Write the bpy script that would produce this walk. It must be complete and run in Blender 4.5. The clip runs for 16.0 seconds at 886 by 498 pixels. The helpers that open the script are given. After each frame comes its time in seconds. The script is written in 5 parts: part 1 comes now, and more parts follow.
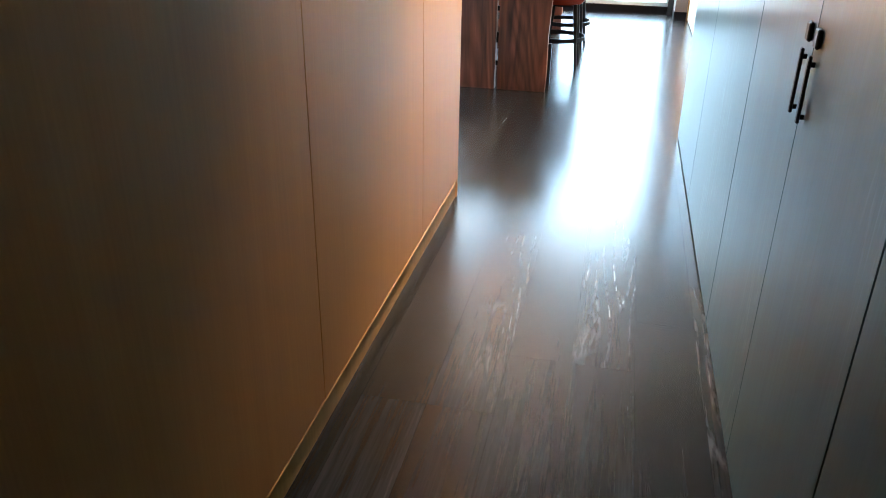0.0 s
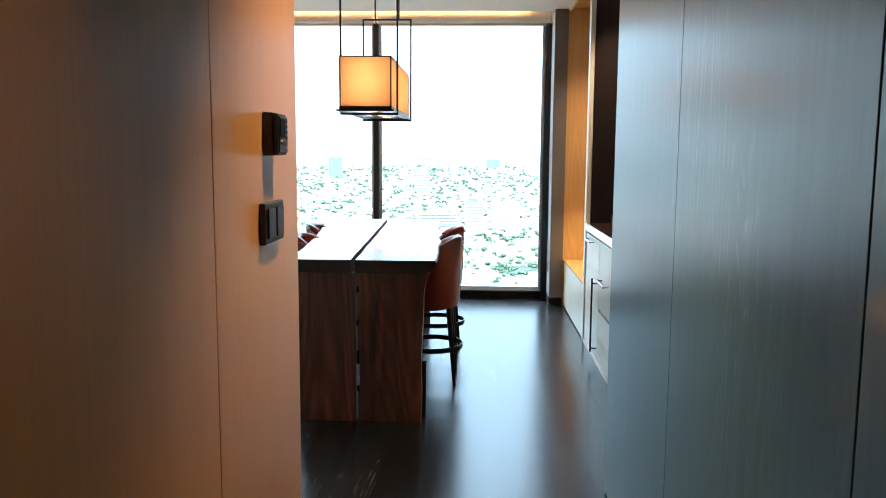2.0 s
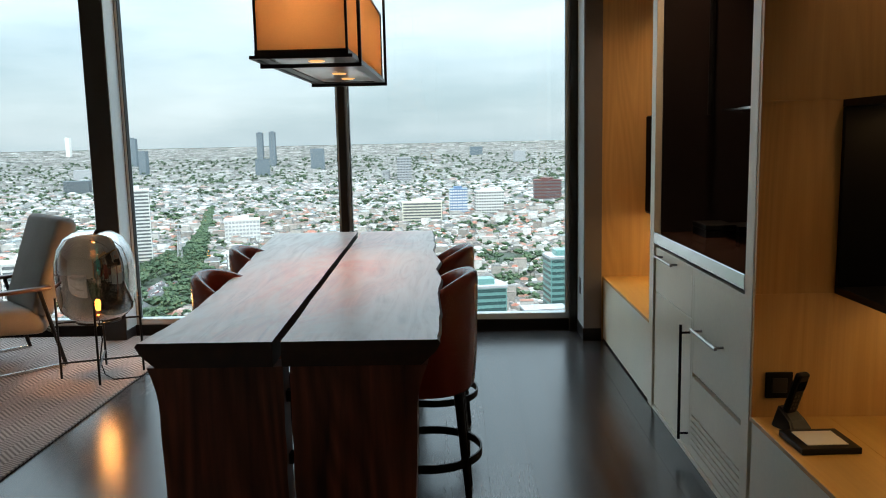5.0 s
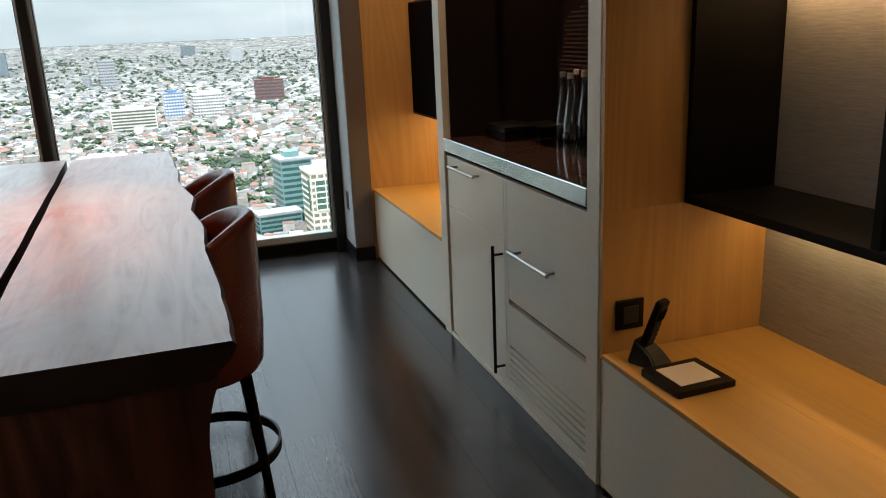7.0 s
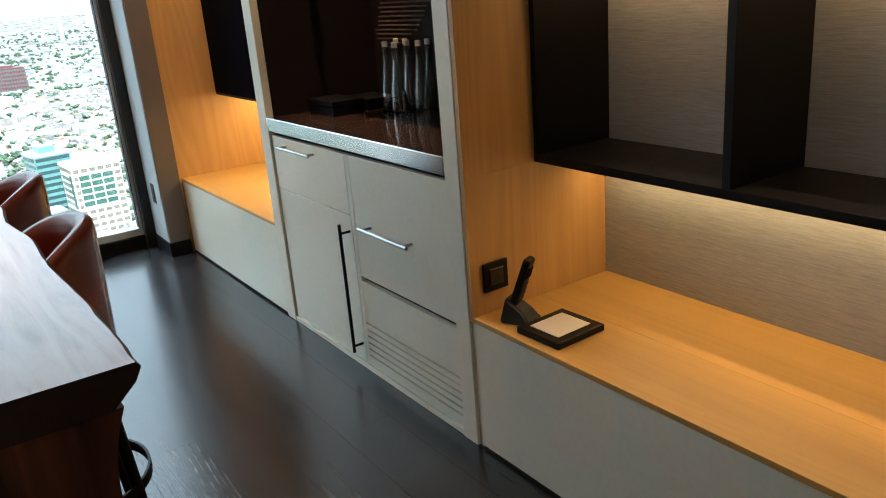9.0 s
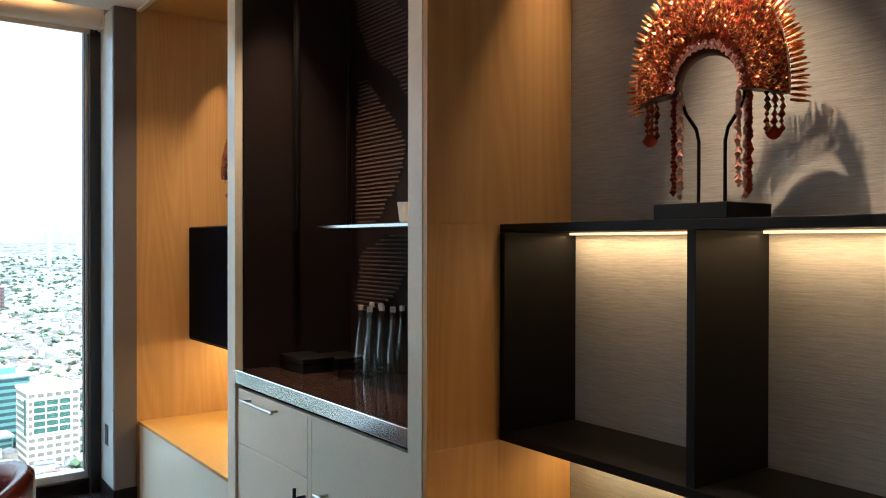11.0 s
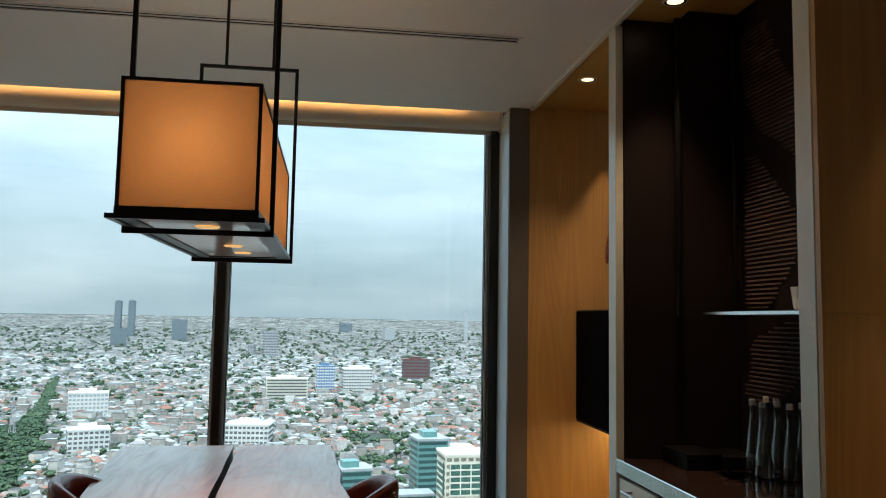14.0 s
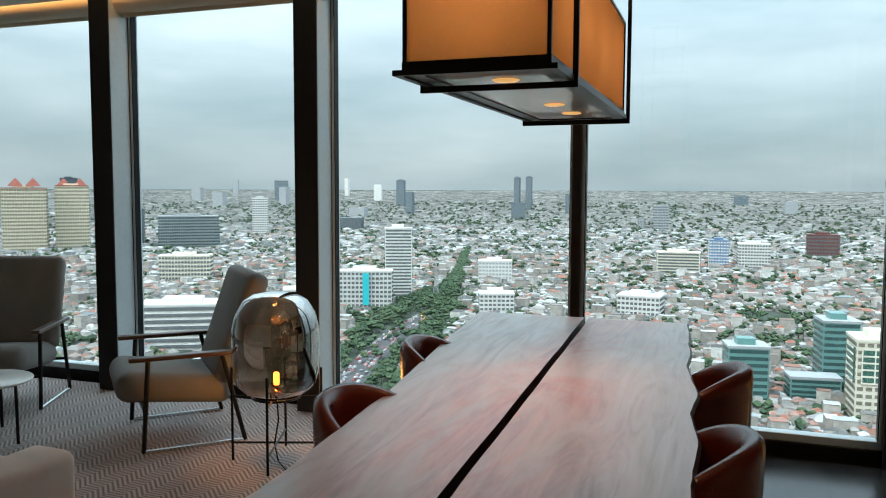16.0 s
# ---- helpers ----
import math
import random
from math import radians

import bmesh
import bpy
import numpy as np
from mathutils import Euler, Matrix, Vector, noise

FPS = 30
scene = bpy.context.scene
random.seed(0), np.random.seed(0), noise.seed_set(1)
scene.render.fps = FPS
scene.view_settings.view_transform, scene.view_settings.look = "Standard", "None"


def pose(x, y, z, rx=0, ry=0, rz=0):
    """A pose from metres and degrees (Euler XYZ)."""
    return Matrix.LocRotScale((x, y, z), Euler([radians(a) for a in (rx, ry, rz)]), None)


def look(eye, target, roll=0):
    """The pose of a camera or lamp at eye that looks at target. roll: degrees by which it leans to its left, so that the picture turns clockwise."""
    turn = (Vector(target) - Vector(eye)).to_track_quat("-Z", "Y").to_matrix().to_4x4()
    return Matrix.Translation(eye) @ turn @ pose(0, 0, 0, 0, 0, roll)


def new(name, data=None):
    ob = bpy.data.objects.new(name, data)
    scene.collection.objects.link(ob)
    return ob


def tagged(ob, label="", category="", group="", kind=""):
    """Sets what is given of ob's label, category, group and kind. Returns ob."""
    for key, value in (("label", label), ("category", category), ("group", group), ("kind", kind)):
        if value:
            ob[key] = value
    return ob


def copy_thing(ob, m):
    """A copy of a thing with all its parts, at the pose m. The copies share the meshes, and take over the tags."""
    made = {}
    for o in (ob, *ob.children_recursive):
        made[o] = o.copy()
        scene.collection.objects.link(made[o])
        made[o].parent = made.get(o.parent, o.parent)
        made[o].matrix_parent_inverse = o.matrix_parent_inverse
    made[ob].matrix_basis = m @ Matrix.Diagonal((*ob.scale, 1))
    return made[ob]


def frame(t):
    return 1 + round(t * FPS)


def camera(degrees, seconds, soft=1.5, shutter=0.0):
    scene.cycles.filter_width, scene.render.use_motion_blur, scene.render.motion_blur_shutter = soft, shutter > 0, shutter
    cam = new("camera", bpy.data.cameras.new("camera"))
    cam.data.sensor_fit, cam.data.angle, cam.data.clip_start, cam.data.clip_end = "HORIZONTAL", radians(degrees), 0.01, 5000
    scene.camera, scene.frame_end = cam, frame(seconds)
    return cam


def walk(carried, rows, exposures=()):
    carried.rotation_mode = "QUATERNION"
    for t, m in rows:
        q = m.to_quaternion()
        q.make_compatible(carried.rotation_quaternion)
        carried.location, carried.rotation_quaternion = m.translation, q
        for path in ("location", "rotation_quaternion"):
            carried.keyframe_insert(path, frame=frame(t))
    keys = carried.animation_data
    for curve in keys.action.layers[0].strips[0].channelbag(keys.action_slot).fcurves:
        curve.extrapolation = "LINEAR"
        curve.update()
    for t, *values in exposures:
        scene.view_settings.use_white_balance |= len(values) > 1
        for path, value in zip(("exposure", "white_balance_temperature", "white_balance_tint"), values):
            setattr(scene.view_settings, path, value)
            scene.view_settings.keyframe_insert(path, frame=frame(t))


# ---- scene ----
cam = camera(58.8, 16.0, 1.0)
PATH = [
    (0, (1.451, 0.25, 1.345), (1.068, 2.011, 0.481), 0.9),
    (0.5, (1.468, 0.505, 1.385), (1.213, 2.375, 0.73), 0.1),
    (1, (1.392, 0.806, 1.403), (1.229, 2.747, 0.949), -0.3),
    (1.5, (1.303, 1.142, 1.427), (1.198, 3.113, 1.106), -0.2),
    (2, (1.269, 1.503, 1.435), (1.184, 3.486, 1.194), 0.4),
    (2.5, (1.21, 1.885, 1.426), (1.194, 3.875, 1.231), -0.0),
    (3, (1.185, 2.187, 1.417), (1.191, 4.179, 1.23), -0.4),
    (3.5, (1.197, 2.531, 1.408), (1.165, 4.517, 1.178), -0.1),
    (5.8, (1.061, 3.899, 1.399), (1.04, 5.874, 1.088), -2.1),
    (6, (1.049, 3.967, 1.405), (1.097, 5.937, 1.064), -2.1),
    (6.5, (1.042, 4.126, 1.392), (1.34, 6.055, 0.96), -2.2),
    (7, (1.014, 4.243, 1.382), (1.609, 6.075, 0.842), -2.5),
    (7.5, (0.931, 4.336, 1.371), (1.745, 6.05, 0.738), -3.8),
    (8, (0.871, 4.383, 1.364), (1.81, 6.003, 0.66), -5.3),
    (8.2, (0.847, 4.385, 1.369), (1.829, 5.969, 0.644), -5.9),
    (10.3, (0.852, 4.357, 1.42), (2.012, 5.964, 1.155), -1.9),
    (10.5, (0.854, 4.358, 1.426), (2.025, 5.969, 1.24), -1.2),
    (11, (0.853, 4.365, 1.451), (2.041, 5.974, 1.435), 0.1),
    (11.5, (0.86, 4.372, 1.469), (2.045, 5.978, 1.6), 1.1),
    (12, (0.857, 4.368, 1.481), (2.005, 5.988, 1.724), 1.7),
    (12.5, (0.85, 4.369, 1.482), (1.918, 6.036, 1.771), 1.9),
    (13, (0.829, 4.372, 1.479), (1.753, 6.122, 1.767), 1.7),
    (13.5, (0.837, 4.366, 1.474), (1.489, 6.241, 1.721), 1.0),
    (14, (0.926, 4.376, 1.473), (1.206, 6.348, 1.651), 1.0),
    (14.5, (1.054, 4.417, 1.471), (1.031, 6.415, 1.57), 0.8),
    (15, (1.136, 4.472, 1.453), (0.926, 6.461, 1.445), 0.6),
    (15.5, (1.119, 4.579, 1.438), (0.711, 6.535, 1.344), 0.3),
    (16, (1.079, 4.654, 1.45), (0.411, 6.533, 1.298), 0.2),
]
EXPOSURES = [(0, 4.3, 5450, 10), (0.5, 3.4, 5500, 10), (1.0, 2.9, 5500, 10), (1.5, 2.6, 5500, 10), (2.5, 2.3, 5750, 10), (3.5, 1.8, 6200, 10), (4.6, 1.0, 6400, 12), (6, 0.6, 6550, 14), (7, 0.98, 6650, 18), (8, 1.84, 6250, 14), (10.5, 1.66, 5950, 12), (11, 1.75, 5800, 13), (12, 1.66, 5800, 11), (12.5, 1.4, 5850, 10), (13.5, 0.62, 5900, 8), (14.5, 0.45, 6200, 9), (16, 0.38, 6350, 10)]
walk(cam, [(t, look(eye, target, roll)) for t, eye, target, roll in PATH], EXPOSURES)

# ---------- world, sun, exposure ----------
def link(nt, a, b):
    nt.links.new(a, b)


def build_world():
    w = bpy.data.worlds.new("sky")
    scene.world = w
    w.use_nodes = True
    nt = w.node_tree
    nt.nodes.clear()
    out = nt.nodes.new("ShaderNodeOutputWorld")
    bg = nt.nodes.new("ShaderNodeBackground")
    sky = nt.nodes.new("ShaderNodeTexSky")
    sky.sky_type = "NISHITA"
    sky.sun_disc = False
    sky.sun_elevation = radians(36.5)
    sky.sun_rotation = radians(200)
    sky.air_density, sky.dust_density, sky.ozone_density = 1.0, 2.0, 1.0
    tc = nt.nodes.new("ShaderNodeTexCoord")
    mp = nt.nodes.new("ShaderNodeMapping")
    mp.inputs["Scale"].default_value = (1.0, 1.0, 4.5)
    n1 = nt.nodes.new("ShaderNodeTexNoise")
    n1.inputs["Scale"].default_value, n1.inputs["Detail"].default_value = 2.6, 7
    n1.inputs["Roughness"].default_value = 0.55
    rp = nt.nodes.new("ShaderNodeValToRGB")
    rp.color_ramp.elements[0].position, rp.color_ramp.elements[0].color = 0.34, (3.25, 4.1, 4.45, 1)
    rp.color_ramp.elements[1].position, rp.color_ramp.elements[1].color = 0.70, (5.5, 6.15, 6.35, 1)
    mix = nt.nodes.new("ShaderNodeMixRGB")
    mix.inputs[0].default_value = 0.86
    link(nt, tc.outputs["Generated"], mp.inputs[0])
    link(nt, mp.outputs[0], n1.inputs["Vector"])
    link(nt, n1.outputs["Fac"], rp.inputs[0])
    link(nt, sky.outputs[0], mix.inputs[1])
    link(nt, rp.outputs[0], mix.inputs[2])
    sep = nt.nodes.new("ShaderNodeSeparateXYZ")
    link(nt, tc.outputs["Generated"], sep.inputs[0])
    up = nt.nodes.new("ShaderNodeMapRange")
    up.inputs["From Min"].default_value, up.inputs["From Max"].default_value = 0.0, 1.0
    up.inputs["To Min"].default_value, up.inputs["To Max"].default_value = 1.0, 8.0
    pw = nt.nodes.new("ShaderNodeMath")
    pw.operation, pw.inputs[1].default_value = "POWER", 1.5
    pw.use_clamp = True
    link(nt, sep.outputs[2], pw.inputs[0])
    link(nt, pw.outputs[0], up.inputs[0])
    cie = nt.nodes.new("ShaderNodeVectorMath")
    cie.operation = "SCALE"
    link(nt, mix.outputs[0], cie.inputs[0])
    link(nt, up.outputs[0], cie.inputs["Scale"])
    link(nt, cie.outputs[0], bg.inputs[0])
    bg.inputs[1].default_value = 0.1
    link(nt, bg.outputs[0], out.inputs[0])


build_world()
sun = new("sun", bpy.data.lights.new("sun", "SUN"))
sun.data.energy, sun.data.angle, sun.data.color = 1.0, radians(14), (1.0, 0.96, 0.9)
sun.matrix_world = look((-70, -190, 150), (0, 0, 0))

WARM = (1.0, 0.66, 0.36)
LED = (1.0, 0.66, 0.27)
WARM_DEEP = (1.0, 0.5, 0.16)


def spot(name, at, target, watts, angle=70, blend=1.0, color=WARM, radius=0.03):
    ob = new(name, bpy.data.lights.new(name, "SPOT"))
    ob.data.energy, ob.data.spot_size, ob.data.spot_blend = watts, radians(angle), blend
    ob.data.color, ob.data.shadow_soft_size = color, radius
    ob.matrix_world = look(at, target)
    return ob


def strip_light(name, at, sx, sy, watts, target, color=WARM):
    ob = new(name, bpy.data.lights.new(name, "AREA"))
    ob.data.shape, ob.data.size, ob.data.size_y = "RECTANGLE", sx, sy
    ob.data.energy, ob.data.color = watts, color
    ob.matrix_world = look(at, target)
    return ob


# ---------- materials ----------
def principled(name):
    m = bpy.data.materials.new(name)
    m.use_nodes = True
    nt = m.node_tree
    return m, nt, nt.nodes["Principled BSDF"]


def coords(nt, scale, rnd=True):
    tc = nt.nodes.new("ShaderNodeTexCoord")
    mp = nt.nodes.new("ShaderNodeMapping")
    mp.inputs["Scale"].default_value = scale
    link(nt, tc.outputs["Object"], mp.inputs[0])
    if rnd:
        oi = nt.nodes.new("ShaderNodeObjectInfo")
        mu = nt.nodes.new("ShaderNodeMath")
        mu.operation = "MULTIPLY"
        mu.inputs[1].default_value = 37.0
        link(nt, oi.outputs["Random"], mu.inputs[0])
        link(nt, mu.outputs[0], mp.inputs["Location"])
    return mp.outputs[0]


def noise_tex(nt, vec, scale, detail=4, rough=0.55, dist=0.0):
    n = nt.nodes.new("ShaderNodeTexNoise")
    n.inputs["Scale"].default_value, n.inputs["Detail"].default_value = scale, detail
    n.inputs["Roughness"].default_value, n.inputs["Distortion"].default_value = rough, dist
    link(nt, vec, n.inputs["Vector"])
    return n.outputs["Fac"]


def ramp(nt, fac, stops):
    r = nt.nodes.new("ShaderNodeValToRGB")
    el = r.color_ramp.elements
    while len(el) < len(stops):
        el.new(0.5)
    for e, (p, c) in zip(el, stops):
        e.position, e.color = p, (*c, 1)
    link(nt, fac, r.inputs[0])
    return r.outputs[0]


def mixc(nt, a, b, fac, mode="MIX"):
    m = nt.nodes.new("ShaderNodeMixRGB")
    m.blend_type = mode
    for i, v in ((0, fac), (1, a), (2, b)):
        if isinstance(v, (int, float)):
            m.inputs[i].default_value = v
        elif isinstance(v, tuple):
            m.inputs[i].default_value = (*v, 1)
        else:
            link(nt, v, m.inputs[i])
    return m.outputs[0]


def bump(nt, bsdf, height, strength, dist=0.002):
    b = nt.nodes.new("ShaderNodeBump")
    b.inputs["Strength"].default_value, b.inputs["Distance"].default_value = strength, dist
    link(nt, height, b.inputs["Height"])
    link(nt, b.outputs[0], bsdf.inputs["Normal"])


def rough_range(nt, bsdf, fac, lo, hi):
    mr = nt.nodes.new("ShaderNodeMapRange")
    mr.inputs["To Min"].default_value, mr.inputs["To Max"].default_value = lo, hi
    link(nt, fac, mr.inputs[0])
    link(nt, mr.outputs[0], bsdf.inputs["Roughness"])


def rings(nt, scale, along, count, width):
    """Cathedral grain: the level lines of a long stretched noise."""
    k = {"y": (1, 0.09, 1), "z": (1, 1, 0.09)}[along]
    v = coords(nt, k)
    n = nt.nodes.new("ShaderNodeTexNoise")
    n.inputs["Scale"].default_value, n.inputs["Detail"].default_value = scale, 1.5
    n.inputs["Roughness"].default_value = 0.35
    link(nt, v, n.inputs["Vector"])
    mu = nt.nodes.new("ShaderNodeMath")
    mu.operation, mu.inputs[1].default_value = "MULTIPLY", count
    link(nt, n.outputs["Fac"], mu.inputs[0])
    pp = nt.nodes.new("ShaderNodeMath")
    pp.operation, pp.inputs[1].default_value = "PINGPONG", 0.5
    link(nt, mu.outputs[0], pp.inputs[0])
    return ramp(nt, pp.outputs[0], [(0.0, (1, 1, 1)), (width, (0, 0, 0))])


def wood(name, dark, light, along="z", fine=60, stretch=0.04, rough=(0.35, 0.5), relief=0.25, figure=3.0, coat=0.0, var=0.25, contrast=(0.3, 0.7), flame=0.0):
    """Wood with its grain along one axis: fine pores, broad figure, and a tone of its own for each piece."""
    m, nt, b = principled(name)
    k = {"x": (stretch, 1, 1), "y": (1, stretch, 1), "z": (1, 1, stretch)}[along]
    v = coords(nt, k)
    pores = noise_tex(nt, v, fine, 6, 0.65)
    fig = noise_tex(nt, v, figure * 4, 3, 0.5, 1.5)
    both = mixc(nt, pores, fig, 0.5)
    col = ramp(nt, both, [(contrast[0], dark), (contrast[1], light)])
    oi = nt.nodes.new("ShaderNodeObjectInfo")
    tone = ramp(nt, oi.outputs["Random"], [(0, (1 - var,) * 3), (1, (1 + var * 0.5,) * 3)])
    col = mixc(nt, col, tone, 1.0, "MULTIPLY")
    if flame:
        line = rings(nt, 4.0, along, 20.0, 0.5)
        lit = ramp(nt, line, [(0.0, (1, 1, 1)), (1.0, (1 - flame, 1 - flame * 1.1, 1 - flame * 1.3))])
        col = mixc(nt, col, lit, 1.0, "MULTIPLY")
    link(nt, col, b.inputs["Base Color"])
    rough_range(nt, b, fig, *rough)
    b.inputs["Coat Weight"].default_value = coat
    b.inputs["Coat Roughness"].default_value = 0.22
    bump(nt, b, pores, relief)
    return m


def ceruse_oak(name, dark, light, lime, along, rough, patch, amount, spec=0.5, var=0.3, relief=0.15, some=False):
    """Brushed oak, stained dark, with pale lime left in its open grain in patches."""
    m, nt, b = principled(name)
    k = {"y": (1, 0.035, 1), "z": (1, 1, 0.03)}[along]
    pores = noise_tex(nt, coords(nt, k), 150, 4, 0.6)
    fig = noise_tex(nt, coords(nt, k), 14, 3, 0.5, 1.2)
    col = ramp(nt, mixc(nt, pores, fig, 0.55), [(0.32, dark), (0.68, light)])
    oi = nt.nodes.new("ShaderNodeObjectInfo")
    tone = ramp(nt, oi.outputs["Random"], [(0, (1 - var,) * 3), (1, (1 + var,) * 3)])
    col = mixc(nt, col, tone, 1.0, "MULTIPLY")
    line = rings(nt, 5.5, along, 22.0, 0.24)
    dash = ramp(nt, noise_tex(nt, coords(nt, {"y": (1, 0.16, 1), "z": (1, 1, 0.16)}[along]), 85, 3, 0.6), [(0.44, (0, 0, 0)), (0.58, (1, 1, 1))])
    where = ramp(nt, noise_tex(nt, coords(nt, {"y": (1, 0.3, 1), "z": (1, 1, 0.35)}[along]), patch, 2), [(0.5, (0, 0, 0)), (0.66, (amount,) * 3)])
    if some:
        where = mixc(nt, where, ramp(nt, oi.outputs["Random"], [(0.5, (0.12, 0.12, 0.12)), (0.62, (1, 1, 1))]), 1.0, "MULTIPLY")
    mask = mixc(nt, mixc(nt, line, dash, 1.0, "MULTIPLY"), where, 1.0, "MULTIPLY")
    col = mixc(nt, col, lime, mask)
    link(nt, col, b.inputs["Base Color"])
    rough_range(nt, b, mixc(nt, fig, mask, 0.5), *rough)
    b.inputs["Specular IOR Level"].default_value = spec
    height = mixc(nt, pores, mixc(nt, line, where, 1.0, "MULTIPLY"), 0.6)
    bump(nt, b, height, relief, 0.001)
    return m


def plain(name, color, rough=0.5, metal=0.0, scale=40, amount=0.12, relief=0.1, spec=0.5):
    """Paint, metal, leather and the like: slight mottling at two scales."""
    m, nt, b = principled(name)
    v = coords(nt, (1, 1, 1))
    n1 = noise_tex(nt, v, scale, 5)
    n2 = noise_tex(nt, v, 2.5, 3)
    mixed = mixc(nt, n1, n2, 0.5)
    lo = tuple(c * (1 - amount) for c in color)
    hi = tuple(min(1, c * (1 + amount)) for c in color)
    link(nt, ramp(nt, mixed, [(0.3, lo), (0.7, hi)]), b.inputs["Base Color"])
    rough_range(nt, b, mixed, max(0.02, rough - 0.07), min(1, rough + 0.07))
    b.inputs["Metallic"].default_value = metal
    b.inputs["Specular IOR Level"].default_value = spec
    if spec < 0.1:
        b.inputs["IOR"].default_value = 1.08
    if relief:
        bump(nt, b, n1, relief)
    return m


def glow(name, color, strength):
    m, nt, b = principled(name)
    b.inputs["Base Color"].default_value = (*color, 1)
    b.inputs["Emission Color"].default_value = (*color, 1)
    b.inputs["Emission Strength"].default_value = strength
    return m


def glass(name, tint, mirror, rim=4.5):
    """Clear glass with some reflection, stronger towards its edges."""
    m = bpy.data.materials.new(name)
    m.use_nodes = True
    nt = m.node_tree
    nt.nodes.clear()
    out = nt.nodes.new("ShaderNodeOutputMaterial")
    tr = nt.nodes.new("ShaderNodeBsdfTransparent")
    tr.inputs[0].default_value = (*tint, 1)
    gl = nt.nodes.new("ShaderNodeBsdfGlossy")
    gl.inputs["Roughness"].default_value = 0.0
    lw = nt.nodes.new("ShaderNodeLayerWeight")
    lw.inputs[0].default_value = 0.5
    pw = nt.nodes.new("ShaderNodeMath")
    pw.operation, pw.inputs[1].default_value = "POWER", rim
    mx = nt.nodes.new("ShaderNodeMixShader")
    mu = nt.nodes.new("ShaderNodeMath")
    mu.operation, mu.inputs[1].default_value = "MULTIPLY_ADD", 1.0
    mu.inputs[2].default_value = mirror
    mu.use_clamp = True
    link(nt, lw.outputs["Facing"], pw.inputs[0])
    link(nt, pw.outputs[0], mu.inputs[0])
    link(nt, mu.outputs[0], mx.inputs[0])
    link(nt, tr.outputs[0], mx.inputs[1])
    link(nt, gl.outputs[0], mx.inputs[2])
    link(nt, mx.outputs[0], out.inputs[0])
    return m


def fabric(name, color, weave=700, amount=0.25, rough=0.85, relief=0.4, along=None):
    m, nt, b = principled(name)
    k = along or (1, 1, 1)
    v = coords(nt, k)
    n1 = noise_tex(nt, v, weave, 3, 0.7)
    n2 = noise_tex(nt, v, 6, 4)
    mixed = mixc(nt, n1, n2, 0.35)
    lo = tuple(c * (1 - amount) for c in color)
    hi = tuple(min(1, c * (1 + amount)) for c in color)
    link(nt, ramp(nt, mixed, [(0.3, lo), (0.7, hi)]), b.inputs["Base Color"])
    b.inputs["Roughness"].default_value = rough
    b.inputs["Sheen Weight"].default_value = 0.15
    bump(nt, b, n1, relief)
    return m


def rug_material():
    """Herringbone carpet: zigzag bands of two greys."""
    m, nt, b = principled("herringbone_carpet")
    tc = nt.nodes.new("ShaderNodeTexCoord")
    sep = nt.nodes.new("ShaderNodeSeparateXYZ")
    link(nt, tc.outputs["Object"], sep.inputs[0])

    def math(op, a, c):
        n = nt.nodes.new("ShaderNodeMath")
        n.operation = op
        for i, v in enumerate((a, c)):
            if isinstance(v, (int, float)):
                n.inputs[i].default_value = v
            else:
                link(nt, v, n.inputs[i])
        return n.outputs[0]
    zig = math("PINGPONG", sep.outputs[0], 0.085)
    s = math("ADD", sep.outputs[1], zig)
    band = math("PINGPONG", s, 0.016)
    fac = math("DIVIDE", band, 0.016)
    pile = noise_tex(nt, tc.outputs["Object"], 420, 3, 0.7)
    blot = noise_tex(nt, tc.outputs["Object"], 1.4, 4)
    f2 = math("ADD", fac, math("MULTIPLY", math("SUBTRACT", pile, 0.5), 0.9))
    c = ramp(nt, f2, [(0.2, (0.17, 0.15, 0.148)), (0.75, (0.44, 0.395, 0.385))])
    c = mixc(nt, c, ramp(nt, blot, [(0.3, (0.8, 0.78, 0.78)), (0.7, (1.1, 1.08, 1.05))]), 1.0, "MULTIPLY")
    link(nt, c, b.inputs["Base Color"])
    b.inputs["Roughness"].default_value = 0.95
    bump(nt, b, f2, 0.5, 0.004)
    return m


def shade_material():
    """Parchment lampshade that lets the lamp's light through."""
    m = bpy.data.materials.new("amber_parchment")
    m.use_nodes = True
    nt = m.node_tree
    nt.nodes.clear()
    out = nt.nodes.new("ShaderNodeOutputMaterial")
    df = nt.nodes.new("ShaderNodeBsdfDiffuse")
    tl = nt.nodes.new("ShaderNodeBsdfTranslucent")
    mx = nt.nodes.new("ShaderNodeMixShader")
    mx.inputs[0].default_value = 0.55
    v = coords(nt, (1, 1, 1))
    n = noise_tex(nt, v, 300, 3)
    link(nt, ramp(nt, n, [(0.3, (0.64, 0.42, 0.22)), (0.7, (0.72, 0.48, 0.26))]), df.inputs[0])
    tl.inputs[0].default_value = (0.82, 0.58, 0.35, 1)
    link(nt, df.outputs[0], mx.inputs[1])
    link(nt, tl.outputs[0], mx.inputs[2])
    link(nt, mx.outputs[0], out.inputs[0])
    return m


